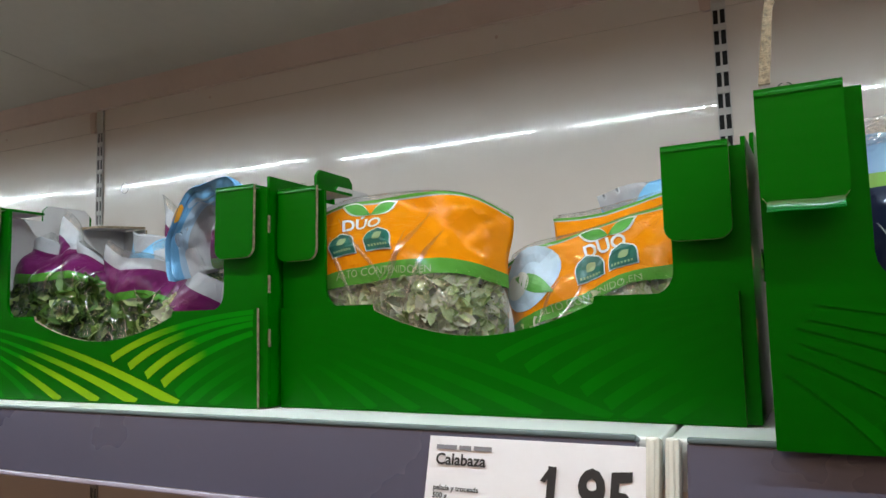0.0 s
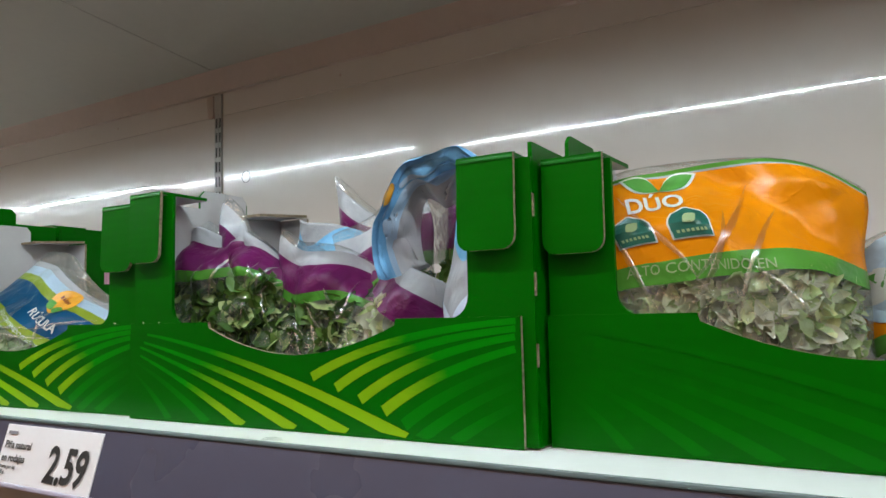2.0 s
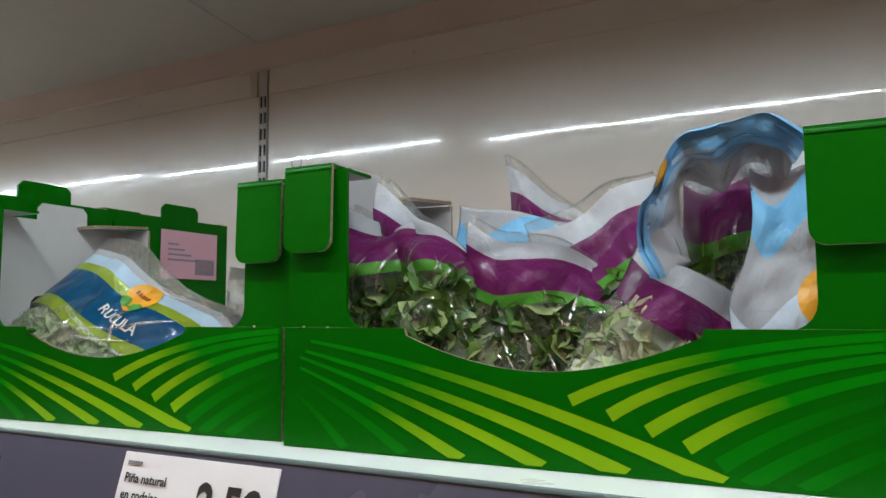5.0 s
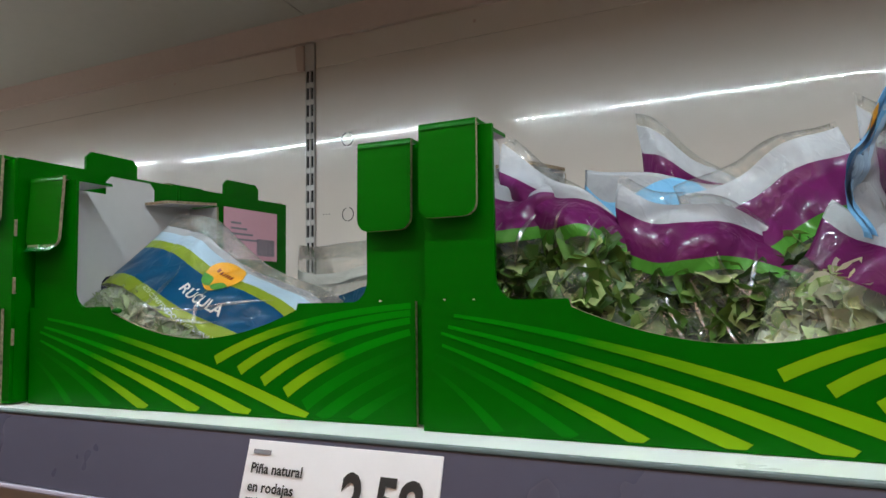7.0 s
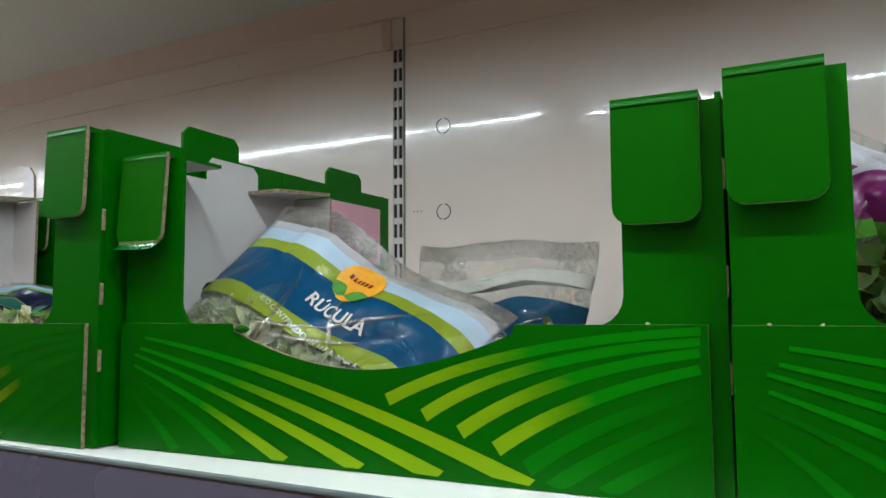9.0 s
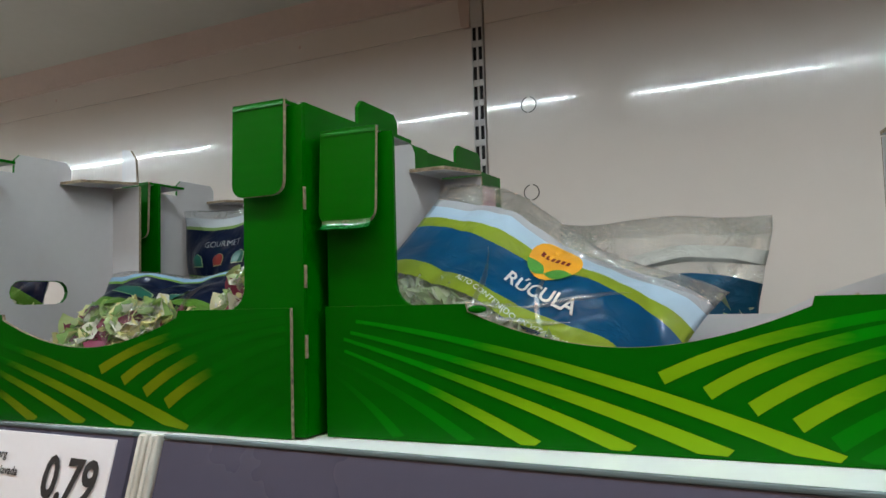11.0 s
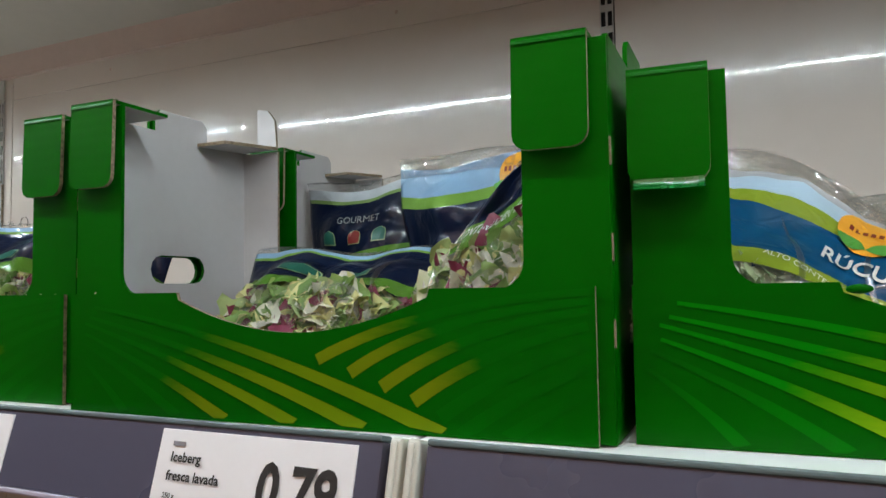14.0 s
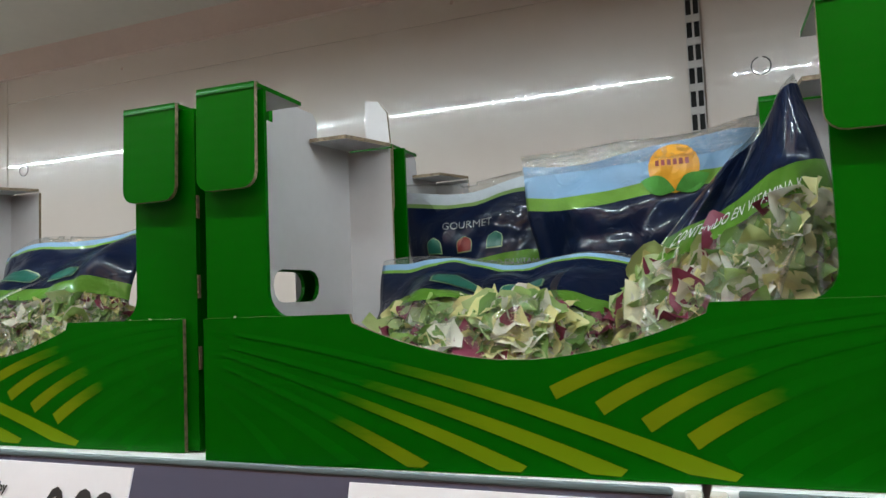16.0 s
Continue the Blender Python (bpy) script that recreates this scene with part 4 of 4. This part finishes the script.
def bag(kind, x, y, z, w, h, th, seed, rx=0.0, ry=0.0, rz=0.0, bend=0.0, dome=0.0, crumple=1.0, prints=True, cut=0.0, slant=0.0, pu=0.33, wave=0.0, front=0.0, creases=4):
    """One bag: printed film, the leaves in it and what is printed on it. rx leans it back, ry tips it to its right, rz turns it."""
    film, mix, vmax, size, slim, name, label = KINDS[kind]
    rng = random.Random(seed * 31 + 5)
    ob = thing(name, label, "salad bag", pose(x, y, z, -rx, ry, rz), "salad bags")
    loose = bag_shape(w, h, th, seed, bend, dome, crumple, cut, slant, wave)
    place = ob.matrix_world.copy()
    back = place.inverted()

    def sf(u, v, side):
        """The bag as it settles: flat on the tray's floor and against its front."""
        p = place @ loose(u, v, side)
        p.z = max(p.z, 1.4075 + 0.0006 * (1 - side))
        p.y = max(p.y, front + 0.0006 * (1 - side))
        return back @ p
    part("film", film_mesh(sf), film, ob)
    for k in range(creases):
        u0, v0 = rng.uniform(0.15, 0.85), rng.uniform(0.2, 0.5)
        du, dv, sag = rng.uniform(-0.28, 0.28), rng.uniform(0.12, 0.42), rng.uniform(-0.06, 0.06)
        path = [(u0 + du * f + sag * math.sin(3.14 * f), v0 + dv * f) for f in (q / 16 for q in range(17))]
        part("film_fold", fold_mesh(sf, path, rng.uniform(0.0009, 0.0018)), FILM_FOLD, ob)
    if kind in ("rocket", "grey", "sky"):
        part("crimped_seal", film_mesh(lambda u, v, side: sf(u, 0.90 + 0.10 * v, side) + Vector((0, -0.0012 * side + 0.0012 * noise.noise((u * 60, v * 7, seed)), 0)), 56), FILM_CRIMP, ob, "crinkled clear seal")
    if mix:
        lv = part("salad_leaves", leaf_mesh(sf, int(1500 * w * h / 0.04 * (0.03 / size) ** 1.3), size, slim, vmax, rng), mix, ob, "loose salad leaves")
        lv["kind"] = "stuff"
    if kind in ("navy", "leafy"):
        chunks = part("chopped_salad", leaf_mesh(sf, 70, 0.030, 0.75, vmax, rng), MIX_CHUNK, ob, "pale lettuce hearts and red chicory")
        chunks["kind"] = "stuff"
    if not prints:
        return ob
    put = lambda nm, shape, u, v, m, turn=0.0, lift=0.0012: part(nm, on_bag(sf, w, h, *shape, u, v, turn, lift), m, ob)
    if kind == "duo":
        put("lettering", letters("DÚO", 0.0165, "CENTER", 0.0004), pu, 0.795, WHITE_PRINT)
        for du in (-0.095, 0.085):
            put("badge", badge(0.027, 0.024), pu + du, 0.655, WHITE_PRINT, 0, 0.0010)
            put("badge_picture", badge(0.0248, 0.0218), pu + du, 0.660, TEAL_PRINT, 0, 0.0018)
            put("badge_bar", bars(0.020, 0.0022, 7), pu + du, 0.682, PALE_LIME, 0, 0.0028)
            put("badge_leaf", leaf_flat(0.011, 0.008, 35), pu + du - 0.02, 0.715, PALE_LIME, 0, 0.0028)
        for t in (25, 155):
            put("leaf_edge", leaf_flat(0.028, 0.0145, t), pu + 0.03, 0.885, WHITE_PRINT, 0, 0.0010)
            put("leaf_mark", leaf_flat(0.0255, 0.0118, t), pu + 0.03, 0.886, LEAF_PRINT, 0, 0.0018)
        if pu > 0.5:
            put("pale_patch", disc(0.034, 24, 0.75), 0.20, 0.80, SKY_PRINT, 20, 0.0012)
            put("hill_mark", leaf_flat(0.05, 0.016, -38), 0.10, 0.86, LEAF_PRINT, 0, 0.0018)
            put("cloud_mark", disc(0.016, 24, 0.7), 0.11, 0.80, WHITE_PRINT, 0, 0.0018)
        put("lettering", letters("ALTO CONTENIDO EN", 0.0095, "CENTER"), min(0.5, pu + 0.09), 0.543, PALE_LIME)
    elif kind == "rocket":
        put("sun_mark", disc(0.021), 0.53, 0.775, ORANGE_PRINT)
        put("sun_bar", bars(0.027, 0.0045), 0.53, 0.79, RED_PRINT, 0, 0.002)
        for t in (20, 160):
            put("leaf_mark", leaf_flat(0.021, 0.012, t), 0.53, 0.69, LEAF_PRINT, 0, 0.002)
        put("lettering", letters("RÚCULA", 0.0155, "CENTER", 0.0003), 0.56, 0.57, WHITE_PRINT)
        put("lettering", letters("ALTO CONTENIDO EN VITAMINA K", 0.0066, "CENTER"), 0.53, 0.44, WHITE_PRINT)
    elif kind == "leafy":
        put("lettering", letters("CONTENIDO EN VITAMINA K", 0.0088, "CENTER"), 0.5, 0.69, WHITE_PRINT)
    elif kind == "gourmet":
        put("lettering", letters("GOURMET", 0.0105, "CENTER"), 0.34, 0.755, PALE_GREY)
        for k in range(3):
            put("badge", badge(0.016, 0.016), 0.17 + 0.16 * k, 0.635, PALE_LIME, 0, 0.0010)
            put("badge_picture", badge(0.0145, 0.0145), 0.17 + 0.16 * k, 0.64, RED_PRINT if k == 1 else TEAL_PRINT, 0, 0.0018)
        put("lettering", letters("ALTO CONTENIDO EN VITAMINA K", 0.0078, "CENTER"), 0.5, 0.55, PALE_GREY)
    elif kind in ("navy", "sky"):
        v = 0.905 if kind == "navy" else 0.885
        if kind == "navy":
            for k in range(2):
                put("badge", badge(0.034, 0.016), 0.36 + 0.26 * k, 0.66, PALE_LIME, 0, 0.0010)
                put("badge_picture", badge(0.031, 0.014), 0.36 + 0.26 * k, 0.665, TEAL_PRINT, 0, 0.0018)
            return ob
        put("sun_mark", disc(0.021), 0.66, v - 0.02, ORANGE_PRINT)
        put("sun_bar", bars(0.029, 0.005), 0.66, v, RED_PRINT, 0, 0.002)
        for t in (20, 160):
            put("leaf_mark", leaf_flat(0.030, 0.016, t), 0.66, v - 0.11, LEAF_PRINT, 0, 0.002)
    elif kind == "blue":
        put("sun_mark", disc(0.02), 0.72, 0.55, ORANGE_PRINT)
    return ob


KINDS = {
    "duo": (FILM_DUO, MIX_LETTUCE, 0.53, 0.018, 0.42, "salad_bag", "orange and clear plastic bag of shredded lettuce in a tray"),
    "purple": (FILM_PURPLE, MIX_GREEN, 0.6, 0.025, 0.62, "salad_bag", "white and purple film bag of green leaves in a tray"),
    "purple_low": (FILM_PURPLE_LOW, MIX_LETTUCE, 0.72, 0.022, 0.55, "salad_bag", "clear bag with purple bands and pale leaves in a tray"),
    "blue": (FILM_BLUE, None, 0.5, 0.03, 0.4, "salad_bag", "crumpled light blue and white film bag in a tray"),
    "rocket": (FILM_ROCKET, MIX_ROCKET, 0.42, 0.02, 0.25, "rocket_bag", "blue and lime printed bag of rocket leaves in a tray"),
    "grey": (FILM_GREY, MIX_ROCKET, 0.5, 0.03, 0.3, "rocket_bag", "clear and dark blue film bag lying in a tray"),
    "navy": (FILM_NAVY, MIX_GOURMET, 0.53, 0.022, 0.6, "mixed_salad_bag", "navy and clear film bag of mixed salad in a tray"),
    "leafy": (FILM_NAVY_LOW, MIX_GOURMET, 0.67, 0.022, 0.55, "mixed_salad_bag", "mostly clear bag of mixed salad with a green band"),
    "gourmet": (FILM_NAVY_PLAIN, MIX_GOURMET, 0.5, 0.026, 0.5, "mixed_salad_bag", "navy printed salad bag with a pale top in a tray"),
    "sky": (FILM_SKY, MIX_GOURMET, 0.25, 0.03, 0.4, "mixed_salad_bag", "sky blue and navy printed salad bag in a tray"),
}


def folded_bag(cx, y, cz, rx, rz, depth, seed):
    """A bag bent over in an arch: its broad printed band runs up, over and down again."""
    ob = thing("folded_salad_bag", "light blue and white film bag folded over in an arch", "salad bag", pose(cx, y, cz), "salad bags")

    def surface(u, v, side):
        a = radians(206 - 160 * u)
        n1 = noise.noise((u * 4 + seed, v * 3, 1.0))
        n2 = noise.voronoi((u * 7 + seed, v * 2.5, 3.0))[0][0] * 3 - 1.2
        r = 1.04 + 0.15 * n1 + 0.05 * n2 - 0.46 * v + 0.03 * side
        return Vector((rx * r * math.cos(a), -0.015 + depth * v * (0.3 + 0.7 * v) - side * 0.002 + 0.003 * n2 + 0.008 * n1, rz * r * math.sin(a) + 0.012 * n1))
    part("film", film_mesh(surface), FILM_ARCH, ob)
    part("seal", film_mesh(lambda u, v, side: surface(u, 0.9 + 0.16 * v, side) + Vector((0, -0.002 + 0.0015 * math.sin(u * 90), 0)), 48), FILM_SEAL, ob, "crimped clear seal")
    part("sun_mark", on_bag(surface, 1, 1, *disc(0.05, 24, 2.0), 0.40, 0.12, 0, 0.002), ORANGE_PRINT, ob)
    return ob


FILM_SEAL = bag_film("clear_seal", [(1, None)], 0.0, 1.0, 0.6)
FILM_ARCH = bag_film("folded_film", [(0.24, (0.17, 0.42, 0.72)), (0.42, (0.42, 0.57, 0.75)), (0.72, W_), (1, None)], 0.08, 0.9)
# orange bags
bag("duo", -0.228, 0.112, 1.408, 0.200, 0.185, 0.085, 1, 8, -2, 20, dome=0.16, front=0.088, creases=7)
bag("duo", -0.050, 0.150, 1.408, 0.172, 0.148, 0.07, 2, 10, -18, -4, dome=0.02, pu=0.62, front=0.078)
bag("duo", -0.020, 0.205, 1.410, 0.19, 0.172, 0.05, 3, 5, -6, 0, prints=False)
bag("blue", 0.005, 0.222, 1.412, 0.10, 0.19, 0.03, 4, 4, -14, 0, prints=False)
# purple bags
bag("purple", -0.700, 0.098, 1.408, 0.110, 0.208, 0.05, 5, 8, -4, 5, slant=0.25, crumple=1.2, front=0.066)
bag("purple", -0.645, 0.108, 1.408, 0.112, 0.212, 0.055, 6, 8, 0, 8, slant=0.5, crumple=1.2, front=0.066, creases=6)
bag("purple", -0.563, 0.116, 1.408, 0.120, 0.164, 0.06, 7, 6, 3, 6, slant=0.26, crumple=1.2, front=0.066, creases=6)
bag("purple_low", -0.510, 0.094, 1.408, 0.112, 0.130, 0.045, 8, 8, 34, 4, front=0.066)
bag("blue", -0.622, 0.172, 1.410, 0.15, 0.172, 0.04, 9, 6, 12, 0)
bag("purple", -0.572, 0.190, 1.415, 0.10, 0.222, 0.03, 10, 6, 0, 0, slant=0.36)
bag("purple", -0.470, 0.140, 1.408, 0.11, 0.19, 0.05, 11, 6, -20, 0)
bag("purple", -0.432, 0.160, 1.408, 0.09, 0.215, 0.05, 23, 6, 2, 0)
folded_bag(-0.424, 0.100, 1.546, 0.053, 0.061, 0.075, 12)
bag("blue", -0.399, 0.098, 1.408, 0.074, 0.178, 0.045, 13, 4, 6, 0, crumple=1.7, front=0.066)
# rocket bags
bag("rocket", -1.068, 0.076, 1.414, 0.240, 0.186, 0.055, 14, 38, 28, 0, crumple=0.8, wave=0.5, front=0.066, creases=5)
bag("grey", -0.965, 0.300, 1.404, 0.19, 0.155, 0.05, 15, 8, 2, 0)
# mixed salad bags
bag("navy", -1.383, 0.068, 1.420, 0.188, 0.145, 0.085, 16, 48, 0, 4, front=0.03, creases=6)
bag("leafy", -1.222, 0.110, 1.408, 0.168, 0.168, 0.075, 17, 10, -14, 0, cut=0.72, slant=-0.22, front=0.036, creases=7)
bag("gourmet", -1.430, 0.300, 1.409, 0.200, 0.200, 0.05, 18, 4, -1, 0)
bag("sky", -1.296, 0.268, 1.409, 0.200, 0.213, 0.03, 19, 2, -2, 0)
bag("navy", -1.800, 0.100, 1.410, 0.20, 0.175, 0.07, 20, 24, -6, 0, front=0.036)
bag("navy", -1.700, 0.155, 1.410, 0.13, 0.19, 0.05, 21, 8, 20, 0, prints=False)
bag("sky", 0.205, 0.075, 1.410, 0.2, 0.185, 0.06, 22, 8, 0, 0)
